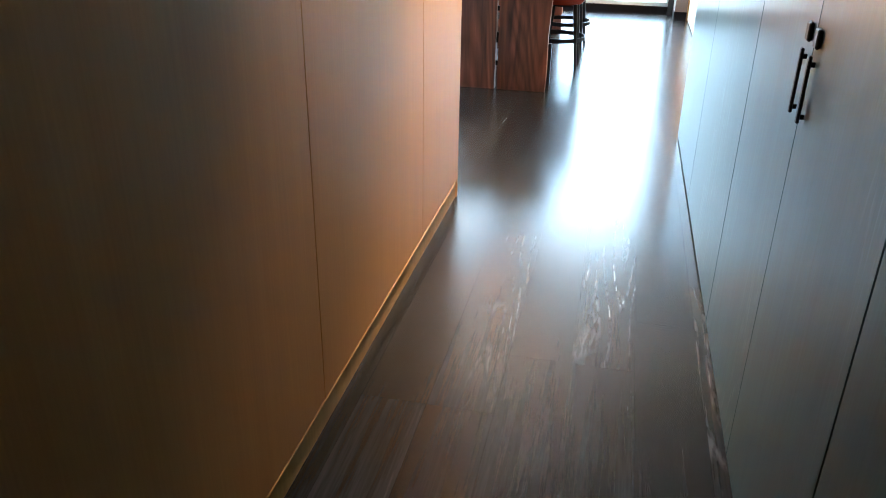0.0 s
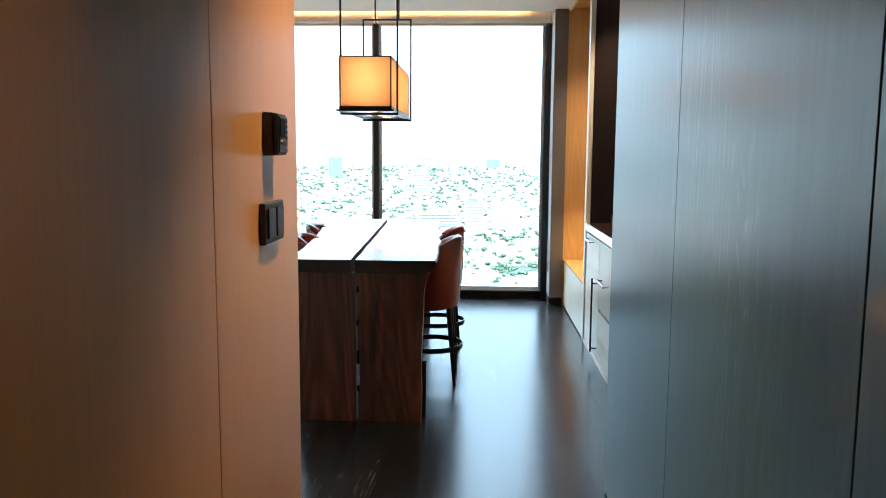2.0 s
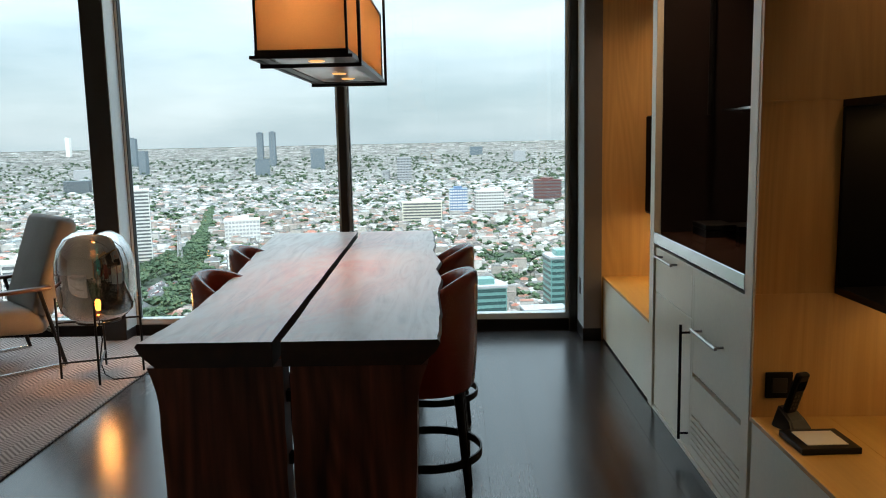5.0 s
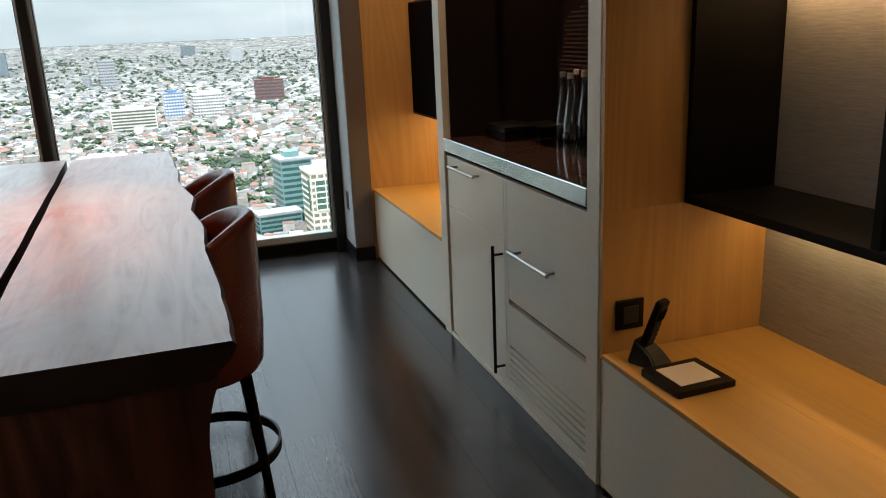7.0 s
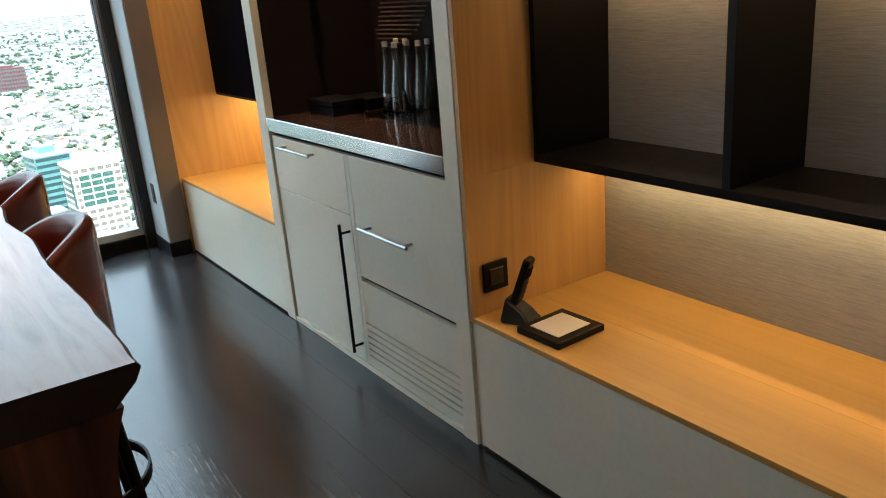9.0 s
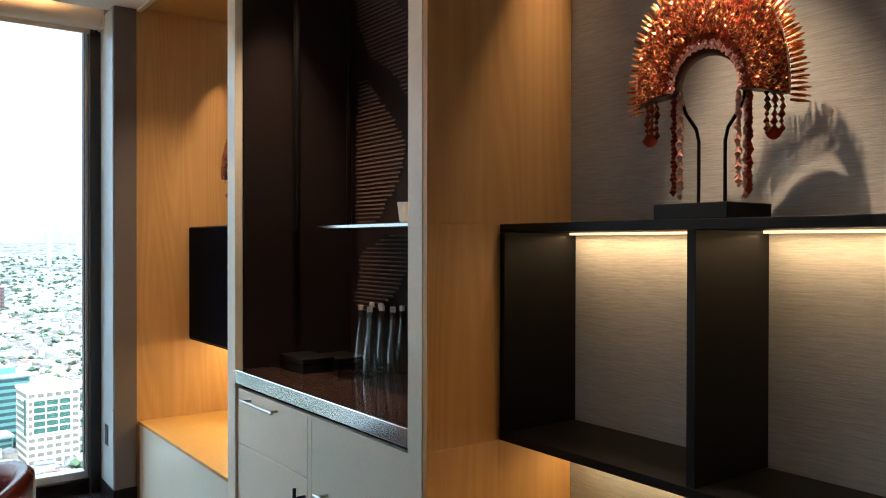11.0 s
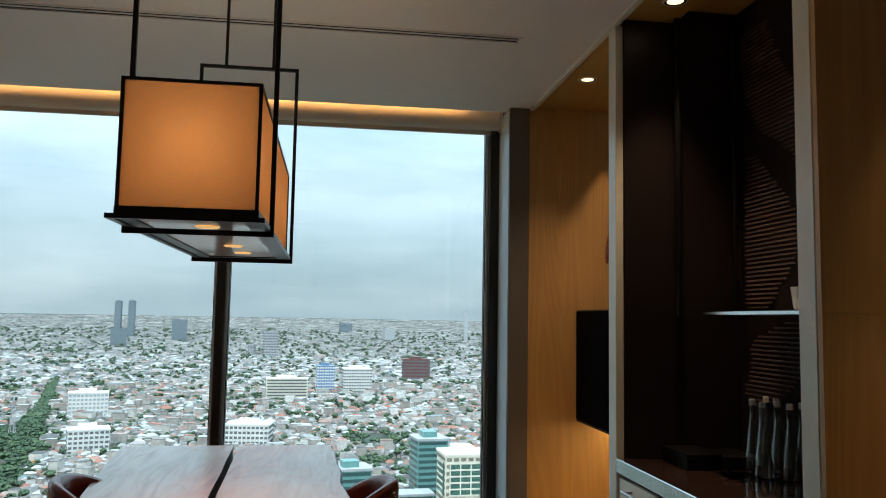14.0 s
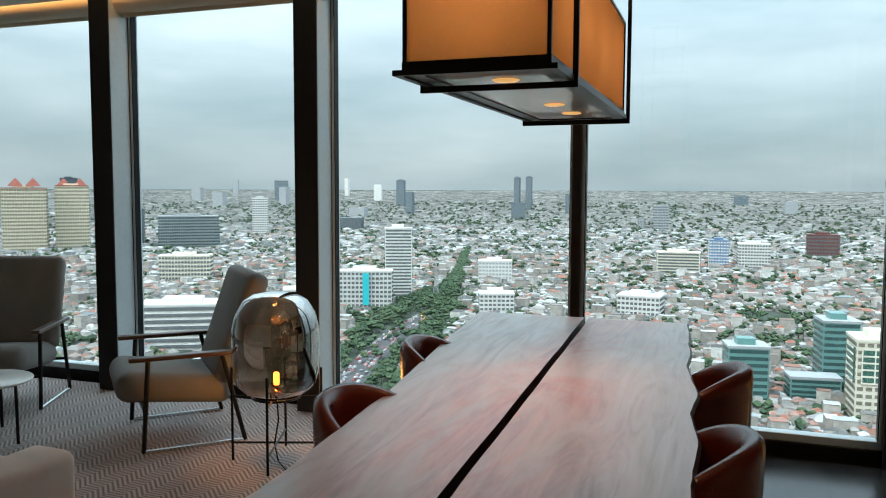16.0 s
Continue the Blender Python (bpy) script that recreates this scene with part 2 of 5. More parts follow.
def island_material(name, stops, rough=0.8, size=0.25):
    m, nt, b = principled(name)
    g = nt.nodes.new("ShaderNodeNewGeometry")
    c = ramp(nt, g.outputs["Random Per Island"], stops)
    tc = nt.nodes.new("ShaderNodeTexCoord")
    n = noise_tex(nt, tc.outputs["Object"], size, 4)
    c = mixc(nt, c, ramp(nt, n, [(0.3, (0.7, 0.7, 0.7)), (0.7, (1.1, 1.1, 1.1))]), 1.0, "MULTIPLY")
    link(nt, c, b.inputs["Base Color"])
    b.inputs["Roughness"].default_value = rough
    return m


def slab_material():
    """Pale hardwood slab: streaks, red heartwood blotches, whitish patches and a few knots."""
    m, nt, b = principled("pale_slab_top")
    streak = noise_tex(nt, coords(nt, (1, 0.12, 1)), 13, 6, 0.62, 2.4)
    blot = noise_tex(nt, coords(nt, (1, 0.4, 1)), 2.2, 4, 0.6, 0.9)
    pale_blot = noise_tex(nt, coords(nt, (1, 0.45, 1)), 3.4, 5, 0.65, 0.6)
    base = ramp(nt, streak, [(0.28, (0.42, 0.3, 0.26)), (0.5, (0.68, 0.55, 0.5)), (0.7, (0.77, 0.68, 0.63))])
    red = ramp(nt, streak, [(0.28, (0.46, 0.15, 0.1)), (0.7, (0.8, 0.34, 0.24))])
    tc = nt.nodes.new("ShaderNodeTexCoord")
    sep = nt.nodes.new("ShaderNodeSeparateXYZ")
    link(nt, tc.outputs["Object"], sep.inputs[0])
    off = nt.nodes.new("ShaderNodeMath")
    off.operation, off.inputs[1].default_value = "SUBTRACT", 0.585
    link(nt, sep.outputs[0], off.inputs[0])
    dist = nt.nodes.new("ShaderNodeMath")
    dist.operation = "ABSOLUTE"
    link(nt, off.outputs[0], dist.inputs[0])
    heart = nt.nodes.new("ShaderNodeMath")
    heart.operation, heart.inputs[1].default_value = "MULTIPLY_ADD", -1.3
    link(nt, dist.outputs[0], heart.inputs[0])
    link(nt, blot, heart.inputs[2])
    col = mixc(nt, base, red, ramp(nt, heart.outputs[0], [(0.12, (0, 0, 0)), (0.42, (0.95, 0.95, 0.95))]))
    col = mixc(nt, col, (0.74, 0.68, 0.64), ramp(nt, pale_blot, [(0.5, (0, 0, 0)), (0.66, (0.6, 0.6, 0.6))]))
    vo = nt.nodes.new("ShaderNodeTexVoronoi")
    vo.inputs["Scale"].default_value = 1.9
    link(nt, coords(nt, (1, 0.5, 1)), vo.inputs["Vector"])
    col = mixc(nt, col, (0.2, 0.085, 0.055), ramp(nt, vo.outputs["Distance"], [(0.02, (0.8, 0.8, 0.8)), (0.075, (0, 0, 0))]))
    link(nt, col, b.inputs["Base Color"])
    rough_range(nt, b, pale_blot, 0.28, 0.5)
    b.inputs["Coat Weight"].default_value = 0.55
    b.inputs["Coat Roughness"].default_value = 0.26
    bump(nt, b, streak, 0.1)
    return m


M_FLOOR = ceruse_oak("dark_smoked_oak", (0.0075, 0.0078, 0.0085), (0.036, 0.037, 0.04), (0.18, 0.185, 0.195), "y", (0.19, 0.36), 2.2, 0.6, 0.5, 0.3, 0.14, True)
M_VENEER = wood("honey_veneer", (0.51, 0.29, 0.095), (0.62, 0.375, 0.14), "z", 130, 0.018, (0.36, 0.48), 0.04, 1.1, 0.0, 0.06, (0.3, 0.7), 0.11)
M_VENEER_DEEP = wood("deep_honey_veneer", (0.53, 0.25, 0.07), (0.64, 0.325, 0.105), "z", 130, 0.018, (0.27, 0.36), 0.05, 1.1, 0.0, 0.08)
M_VENEER_Y = wood("honey_veneer_bench", (0.51, 0.285, 0.07), (0.6, 0.355, 0.1), "y", 130, 0.018, (0.34, 0.46), 0.04, 1.1, 0.0, 0.06, (0.3, 0.7), 0.04)
M_BLACKOAK = ceruse_oak("blue_black_oak", (0.062, 0.112, 0.127), (0.092, 0.167, 0.187), (0.3, 0.41, 0.43), "z", (0.28, 0.34), 1.3, 0.36, 0.5, 0.05, 0.04)
M_SLAB = slab_material()
M_SLAB_LEG = wood("walnut_slab_leg", (0.065, 0.02, 0.012), (0.4, 0.13, 0.068), "z", 14, 0.07, (0.36, 0.48), 0.1, 1.6, 0.0, 0.1, (0.36, 0.64), 0.45)
M_SLAB_EDGE = wood("dark_slab_edge", (0.02, 0.009, 0.006), (0.07, 0.03, 0.018), "y", 20, 0.08, (0.35, 0.5), 0.3, 1.5)
M_PUTTY = plain("putty_lacquer", (0.77, 0.74, 0.61), 0.33, 0, 60, 0.05, 0.02)
M_WHITE = plain("ceiling_paint", (0.78, 0.75, 0.71), 0.9, 0, 90, 0.04, 0.05)
M_BEIGE = plain("warm_wall_paint", (0.72, 0.68, 0.62), 0.85, 0, 90, 0.06, 0.05)
M_BLACK = plain("black_satin", (0.006, 0.006, 0.007), 0.38, 0, 40, 0.15, 0.0, 0.16)
M_BLACKMETAL = plain("blackened_steel", (0.015, 0.015, 0.016), 0.38, 0.6, 60, 0.2, 0.04)
M_FRAME = plain("bronze_black_frame", (0.022, 0.021, 0.021), 0.35, 0.3, 40, 0.15, 0.03)
M_REVEAL = plain("grey_anodised_reveal", (0.5, 0.57, 0.6), 0.3, 0.15, 40, 0.08, 0.02)
M_STEEL = plain("brushed_steel", (0.62, 0.66, 0.68), 0.16, 1.0, 3, 0.03, 0.0)
M_NICKEL = plain("satin_nickel", (0.42, 0.41, 0.39), 0.3, 1.0, 120, 0.08, 0.02)
M_WINE = plain("dark_wine_panel", (0.013, 0.0075, 0.0075), 0.4, 0, 12, 0.06, 0.0)
M_RIB = plain("brown_rib", (0.15, 0.105, 0.092), 0.45, 0, 60, 0.15, 0.02)
M_COUNTER = plain("dark_stone_counter", (0.03, 0.017, 0.014), 0.09, 0, 25, 0.3, 0.0)
M_WALLPAPER = fabric("grasscloth_wallpaper", (0.37, 0.385, 0.39), 240, 0.26, 0.6, 0.5, (1, 0.06, 1))
M_COLUMN = fabric("taupe_fabric_wall", (0.145, 0.125, 0.118), 300, 0.12, 0.7, 0.2)
M_LEATHER = plain("cognac_leather", (0.2, 0.03, 0.016), 0.26, 0, 220, 0.18, 0.15)
M_GREYFAB = fabric("grey_upholstery", (0.19, 0.182, 0.17))
M_BLUSH = fabric("blush_upholstery", (0.78, 0.6, 0.5))
M_ARMWOOD = wood("walnut_arm", (0.035, 0.018, 0.012), (0.11, 0.05, 0.03), "y", 50, 0.05, (0.3, 0.4), 0.1)
M_BLIND = fabric("cream_roller_blind", (0.68, 0.6, 0.48), 500, 0.06, 0.85, 0.1)
M_RUG = rug_material()
M_SHADE = shade_material()
M_COPPER = plain("gilded_copper", (0.9, 0.36, 0.14), 0.24, 1.0, 80, 0.3, 0.2)
M_BAND = plain("dark_red_lining", (0.09, 0.025, 0.018), 0.5, 0.3, 80, 0.3, 0.1)
M_COPPER_RED = plain("red_copper", (0.42, 0.075, 0.04), 0.3, 1.0, 80, 0.35, 0.2)
M_PINK = plain("pinkish_copper", (0.78, 0.42, 0.34), 0.42, 0.75, 80, 0.25, 0.2)
M_SCREEN = plain("tv_screen", (0.004, 0.005, 0.008), 0.3, 0, 5, 0.1, 0.0, 0.06)
M_CARD = plain("cream_card", (0.75, 0.68, 0.56), 0.7, 0, 100, 0.03, 0.02)
M_CERAMIC = plain("white_ceramic", (0.72, 0.7, 0.66), 0.2, 0, 50, 0.03, 0.0)
M_GREYPLASTIC = plain("charcoal_plastic", (0.013, 0.013, 0.014), 0.45, 0, 150, 0.12, 0.05)
M_BUTTON = plain("button_grey", (0.05, 0.05, 0.05), 0.5, 0, 100, 0.1, 0.0)
M_PANE = glass("window_glass", (0.93, 0.97, 0.97), 0.025)
M_SMOKED = glass("smoked_glass", (0.43, 0.33, 0.25), 0.24, 1.9)
M_CLEAR = glass("bottle_glass", (0.94, 0.96, 0.955), 0.05, 1.5)
M_DIFFUSER = plain("frosted_diffuser", (0.5, 0.5, 0.48), 0.15, 0, 60, 0.03, 0.0)
M_LED = glow("led_strip", (1.0, 0.62, 0.24), 0.9)
M_DOWNLIGHT = glow("downlight_lens", (1.0, 0.74, 0.42), 1.4)
M_FILAMENT = glow("amber_filament", (1.0, 0.33, 0.05), 11.0)
M_SPOTAMBER = glow("amber_spot_lens", (1.0, 0.55, 0.18), 0.5)


# ---------- mesh helpers ----------
def bm_box(bm, x0, x1, y0, y1, z0, z1, bev=0.0, seg=1):
    r = bmesh.ops.create_cube(bm, size=1.0)
    for v in r["verts"]:
        v.co = Vector((x0 + (v.co.x + 0.5) * (x1 - x0), y0 + (v.co.y + 0.5) * (y1 - y0), z0 + (v.co.z + 0.5) * (z1 - z0)))
    if bev:
        es = list({e for v in r["verts"] for e in v.link_edges})
        bmesh.ops.bevel(bm, geom=es, offset=bev, segments=seg, affect="EDGES", profile=0.5)
    return bm


def B(x0, x1, y0, y1, z0, z1, bev=0.0, seg=1):
    return bm_box(bmesh.new(), x0, x1, y0, y1, z0, z1, bev, seg)


def bm_rod(bm, a, b, r0, r1=None, n=10):
    a, b = Vector(a), Vector(b)
    d = b - a
    res = bmesh.ops.create_cone(bm, cap_ends=True, segments=n, radius1=r0, radius2=r0 if r1 is None else r1, depth=d.length)
    m = Matrix.Translation((a + b) / 2) @ d.to_track_quat("Z", "Y").to_matrix().to_4x4()
    bmesh.ops.transform(bm, matrix=m, verts=res["verts"])
    return bm


def rod(a, b, r0, r1=None, n=10):
    return bm_rod(bmesh.new(), a, b, r0, r1, n)


def lathe(profile, n=24, closed=False):
    """A body turned about z from (radius, height) pairs."""
    bm = bmesh.new()
    rings = []
    for r, z in profile:
        if r < 1e-5:
            rings.append([bm.verts.new((0, 0, z))])
        else:
            rings.append([bm.verts.new((r * math.cos(2 * math.pi * i / n), r * math.sin(2 * math.pi * i / n), z)) for i in range(n)])
    for p, q in zip(rings, rings[1:]):
        for i in range(n):
            j = (i + 1) % n
            if len(p) == 1 and len(q) == 1:
                continue
            if len(p) == 1:
                bm.faces.new((p[0], q[j], q[i]))
            elif len(q) == 1:
                bm.faces.new((p[i], p[j], q[0]))
            else:
                bm.faces.new((p[i], p[j], q[j], q[i]))
    bmesh.ops.recalc_face_normals(bm, faces=bm.faces)
    return bm


def bm_tube(bm, pts, r, n=8, close=False):
    """A round bar bent through points."""
    pts = [Vector(p) for p in pts]
    k = len(pts)
    rings = []
    for i, p in enumerate(pts):
        a = pts[(i - 1) % k] if close or i else p
        c = pts[(i + 1) % k] if close or i < k - 1 else p
        d = (c - a).normalized()
        u = d.cross(Vector((0.31, 0.17, 0.93)))
        if u.length < 0.1:
            u = d.cross(Vector((1, 0, 0)))
        u.normalize()
        w = d.cross(u)
        rings.append([bm.verts.new(p + r * (math.cos(2 * math.pi * j / n) * u + math.sin(2 * math.pi * j / n) * w)) for j in range(n)])
    for i in range(k if close else k - 1):
        p, q = rings[i], rings[(i + 1) % k]
        for j in range(n):
            bm.faces.new((p[j], p[(j + 1) % n], q[(j + 1) % n], q[j]))
    if not close:
        bm.faces.new(rings[0][::-1])
        bm.faces.new(rings[-1])
    bmesh.ops.recalc_face_normals(bm, faces=bm.faces)
    return bm


def smooth(bm, angle=40):
    for f in bm.faces:
        f.smooth = True
    for e in bm.edges:
        if len(e.link_faces) == 2 and e.calc_face_angle(0) > radians(angle):
            e.smooth = False
    return bm


def mesh_of(name, bm, material):
    me = bpy.data.meshes.new(name)
    bm.to_mesh(me)
    bm.free()
    for m in material if isinstance(material, (list, tuple)) else [material]:
        me.materials.append(m)
    return me


def part(name, bm, material, parent, label="", at=None):
    ob = new(name, mesh_of(name, bm, material))
    ob.parent = parent
    if at is not None:
        ob.matrix_basis = at
    if label:
        ob["label"] = label
    return ob


def thing(name, m, label, category, group=""):
    ob = new(name)
    ob.empty_display_size = 0.1
    ob.matrix_basis = m
    return tagged(ob, label, category, group)


def solo(name, bm, material, label, category, group="", m=None):
    ob = new(name, mesh_of(name, bm, material))
    if m is not None:
        ob.matrix_basis = m
    return tagged(ob, label, category, group)


def structure(name, bm, material, label, category):
    ob = new(name, mesh_of(name, bm, material))
    return tagged(ob, label, category, kind="structure")


def along(table, y):
    return float(np.interp(y, [p[0] for p in table], [p[1] for p in table]))


# ---------- plan ----------
WALL_X, WALL_END = 0.795, 3.555          # veneer wall of the passage
CAB_X, CAB_END = 1.828, 4.76             # front of the dark cabinets
FRONT_X, BACK_X = 2.10, 2.655            # front and back of the built-in wall
WIN_Y = 9.27
CEIL = 2.75
# ROOM_L lies past every view, leaving room for the added windows.
ROOM_L, ROOM_R, BACK_Y = -8.4, 2.80, -1.3
GROUND = -130.0

# ---------- large structure ----------
structure("floor", B(ROOM_L - 0.2, ROOM_R + 0.2, BACK_Y - 0.2, WIN_Y + 0.2, -0.25, -0.012), M_BLACK, "dark sub-floor under the oak planks", "floor")
structure("ceiling", B(ROOM_L, FRONT_X + 0.005, BACK_Y, 9.03, CEIL, CEIL + 0.15), M_WHITE, "white painted plaster ceiling", "ceiling")
niche_ceiling = B(FRONT_X + 0.005, ROOM_R, BACK_Y, 6.14, CEIL + 0.012, CEIL + 0.15)
bm_box(niche_ceiling, FRONT_X + 0.005, ROOM_R, 7.57, 9.03, CEIL + 0.012, CEIL + 0.15)
bm_box(niche_ceiling, FRONT_X + 0.005, 2.36, 6.14, 7.57, CEIL + 0.012, CEIL + 0.15)
bm_box(niche_ceiling, 2.36, ROOM_R, 6.14, 7.57, CEIL + 0.075, CEIL + 0.15)
structure("ceiling_niche", niche_ceiling, M_VENEER_Y, "veneered ceiling inside the built-in wall", "ceiling")
structure("ceiling_pocket", B(ROOM_L, ROOM_R, 9.03, WIN_Y + 0.25, CEIL + 0.22, CEIL + 0.3), M_WHITE, "raised ceiling pocket above the blinds", "ceiling")
structure("ceiling_pocket_side", B(ROOM_L, ROOM_R, 8.95, 9.03, CEIL + 0.151, CEIL + 0.22), M_WHITE, "plaster side of the blind pocket", "ceiling")
structure("trim", B(FRONT_X - 0.012, FRONT_X + 0.014, CAB_END, 8.92, CEIL - 0.014, CEIL + 0.03, 0.002), M_PUTTY, "pale trim strip along the ceiling edge", "trim")
structure("wall_right", B(BACK_X + 0.03, ROOM_R + 0.1, BACK_Y, WIN_Y + 0.25, -0.01, 3.1), M_BEIGE, "plain wall behind the built-in units", "wall")
# Closing walls out of view; their pale paint bounces light back in.
structure("wall_left", B(ROOM_L - 0.15, ROOM_L, 3.4, WIN_Y + 0.25, -0.01, 3.1), M_BEIGE, "plain painted side wall", "wall")
structure("wall_back", B(ROOM_L, WALL_X - 0.06, 3.35, 3.40, -0.01, 3.0), M_BEIGE, "plain painted wall behind the lounge", "wall")
structure("wall_end", B(WALL_X - 0.25, ROOM_R, BACK_Y - 0.12, BACK_Y, -0.01, 3.0), M_BEIGE, "closed end of the passage", "wall")
structure("baseboard", B(ROOM_L, WALL_X - 0.28, 3.401, 3.416, 0.0, 0.09, 0.003), M_BLACK, "black baseboard", "baseboard")

passage = structure("wall_passage", B(WALL_X - 0.24, WALL_X - 0.022, BACK_Y, WALL_END - 0.012, -0.01, CEIL), M_BEIGE, "passage wall core behind veneer panels", "wall")
seams = [BACK_Y, -0.25, 0.79, 1.84, 2.90, WALL_END]
for a, b in zip(seams, seams[1:]):
    part("panel", B(WALL_X - 0.02, WALL_X, a + 0.0015, b - 0.0015, 0.089, CEIL - 0.002, 0.0012), M_VENEER_DEEP, passage)
part("end_panel", B(WALL_X - 0.243, WALL_X - 0.0005, WALL_END - 0.0115, WALL_END + 0.006, 0.0, CEIL - 0.002, 0.0015), M_VENEER_DEEP, passage)
# Added strip imitating the bright line where the panel edge catches light.
part("bead", B(WALL_X - 0.004, WALL_X + 0.002, BACK_Y, WALL_END, 0.083, 0.088, 0.001), M_VENEER, passage, "thin veneer strip added for the panel edge highlight")
part("skirting", B(WALL_X - 0.0215, WALL_X - 0.006, BACK_Y, WALL_END - 0.012, 0.0, 0.083, 0.001), M_VENEER, passage, "recessed veneer skirting")

# column between window and built-in wall
structure("wall_column", B(1.966, FRONT_X - 0.014, 8.915, 9.21, 0.0, CEIL + 0.1, 0.003), M_COLUMN, "taupe fabric-covered column beside the window", "wall")
structure("column_cover", B(1.962, 1.9655, 8.93, 9.199, 0.086, CEIL - 0.01, 0.0005), M_REVEAL, "grey metal cover on the column side", "wall")
structure("baseboard_column", B(1.958, FRONT_X - 0.016, 8.907, 9.2, 0.0, 0.085, 0.002), M_BLACK, "black baseboard of the column", "baseboard")
structure("wall_window_right", B(1.95, ROOM_R, 9.212, WIN_Y + 0.2, -0.01, 3.1), M_FRAME, "dark wall end beside the glazing", "wall")


# ---------- windows ----------
def pane_window(name, x0, x1):
    w = structure(name, B(x0, x1, WIN_Y - 0.03, WIN_Y + 0.05, 0.085, 0.128, 0.003), M_REVEAL, "tall fixed window with a thin grey frame", "window")
    part("head", B(x0, x1, WIN_Y - 0.03, WIN_Y + 0.05, 2.70, 2.78, 0.003), M_FRAME, w)
    part("stile", B(x0, x0 + 0.016, WIN_Y - 0.028, WIN_Y + 0.048, 0.128, 2.70, 0.002), M_REVEAL, w)
    part("stile", B(x1 - 0.016, x1, WIN_Y - 0.028, WIN_Y + 0.048, 0.128, 2.70, 0.002), M_REVEAL, w)
    part("gasket", B(x0 + 0.016, x0 + 0.021, WIN_Y - 0.02, WIN_Y + 0.03, 0.128, 2.70), M_BLACK, w)
    part("gasket", B(x1 - 0.021, x1 - 0.016, WIN_Y - 0.02, WIN_Y + 0.03, 0.128, 2.70), M_BLACK, w)
    p = part("pane", B(x0 + 0.021, x1 - 0.021, WIN_Y + 0.004, WIN_Y + 0.012, 0.128, 2.70), M_PANE, w)
    p.visible_shadow = False
    return w


pane_window("window_1", 0.305, 1.903)
pane_window("window_2", -1.32, 0.252)
pane_window("window_3", -2.925, -1.49)
pane_window("window_4", -4.55, -3.10)
# These two are never in view; added to let in more daylight.
pane_window("window_5", -6.2, -4.71)
pane_window("window_6", ROOM_L, -6.37)
structure("window_kerb", B(ROOM_L, 1.972, WIN_Y - 0.045, WIN_Y + 0.2, -0.01, 0.085, 0.004), M_BLACK, "black kerb under the glazing", "window")


def mullion(x0, x1, y0):
    ob = structure("window_mullion", B(x0, x1, y0, WIN_Y + 0.06, 0.0, 2.80, 0.004), M_FRAME, "dark bronze mullion between panes", "window")
    if x1 - x0 > 0.1:
        part("cover", B(x1, x1 + 0.004, y0 + 0.012, WIN_Y - 0.032, 0.086, 2.78), M_REVEAL, ob, "grey anodised side cover")
        part("cover", B(x0 - 0.004, x0, y0 + 0.012, WIN_Y - 0.032, 0.086, 2.78), M_REVEAL, ob, "grey anodised side cover")


mullion(1.903, 1.964, 9.20)
mullion(0.252, 0.305, 9.20)
mullion(-1.485, -1.325, 9.05)
mullion(-3.095, -2.93, 9.05)
mullion(-4.705, -4.555, 9.05)
# Mullion between the two added, unseen windows.
mullion(-6.365, -6.205, 9.05)


# roller blinds, fully raised
def roller_blind(x0, x1):
    t = thing("roller_blind", pose(x0, 9.17, 2.74), "cream roller blind rolled up above the window", "blind", "roller blinds")
    L = x1 - x0
    part("roll", smooth(rod((0.02, 0, 0.0), (L - 0.02, 0, 0.0), 0.074, n=28)), M_BLIND, t)
    part("hem_bar", B(0.02, L - 0.02, 0.03, 0.05, -0.095, -0.06, 0.005, 2), M_BLIND, t)
    for x in (0.004, L - 0.016):
        part("bracket", B(x, x + 0.012, -0.07, 0.07, -0.078, 0.229, 0.002), M_PUTTY, t)


roller_blind(0.29, 1.965)
roller_blind(-1.40, 0.28)
roller_blind(-2.99, -1.41)
roller_blind(-4.60, -3.0)
# Blinds of the added, unseen windows.
roller_blind(-6.27, -4.61)
roller_blind(-8.3, -6.28)
strip_light("cove_light", (-3.2, 9.04, CEIL + 0.10), 9.8, 0.02, 10, (-3.2, 9.2, CEIL - 0.06), WARM_DEEP)


# ceiling slot vent
t = thing("ceiling_vent", pose(-1.2, 7.785, CEIL), "long white linear slot vent in the ceiling", "vent")
part("frame", B(0, 2.94, -0.036, -0.028, -0.006, 0.0, 0.001), M_WHITE, t)
part("frame", B(0, 2.94, 0.028, 0.036, -0.006, 0.0, 0.001), M_WHITE, t)
part("blade", B(0, 2.94, -0.005, 0.005, -0.005, 0.0, 0.001), M_WHITE, t)
part("slot", B(0.002, 2.938, -0.027, -0.006, -0.002, -0.0005), M_BLACK, t, "black air slot")
part("slot", B(0.002, 2.938, 0.006, 0.027, -0.002, -0.0005), M_BLACK, t, "black air slot")
part("end_cap", B(2.94, 2.955, -0.036, 0.036, -0.006, 0.0, 0.001), M_WHITE, t)


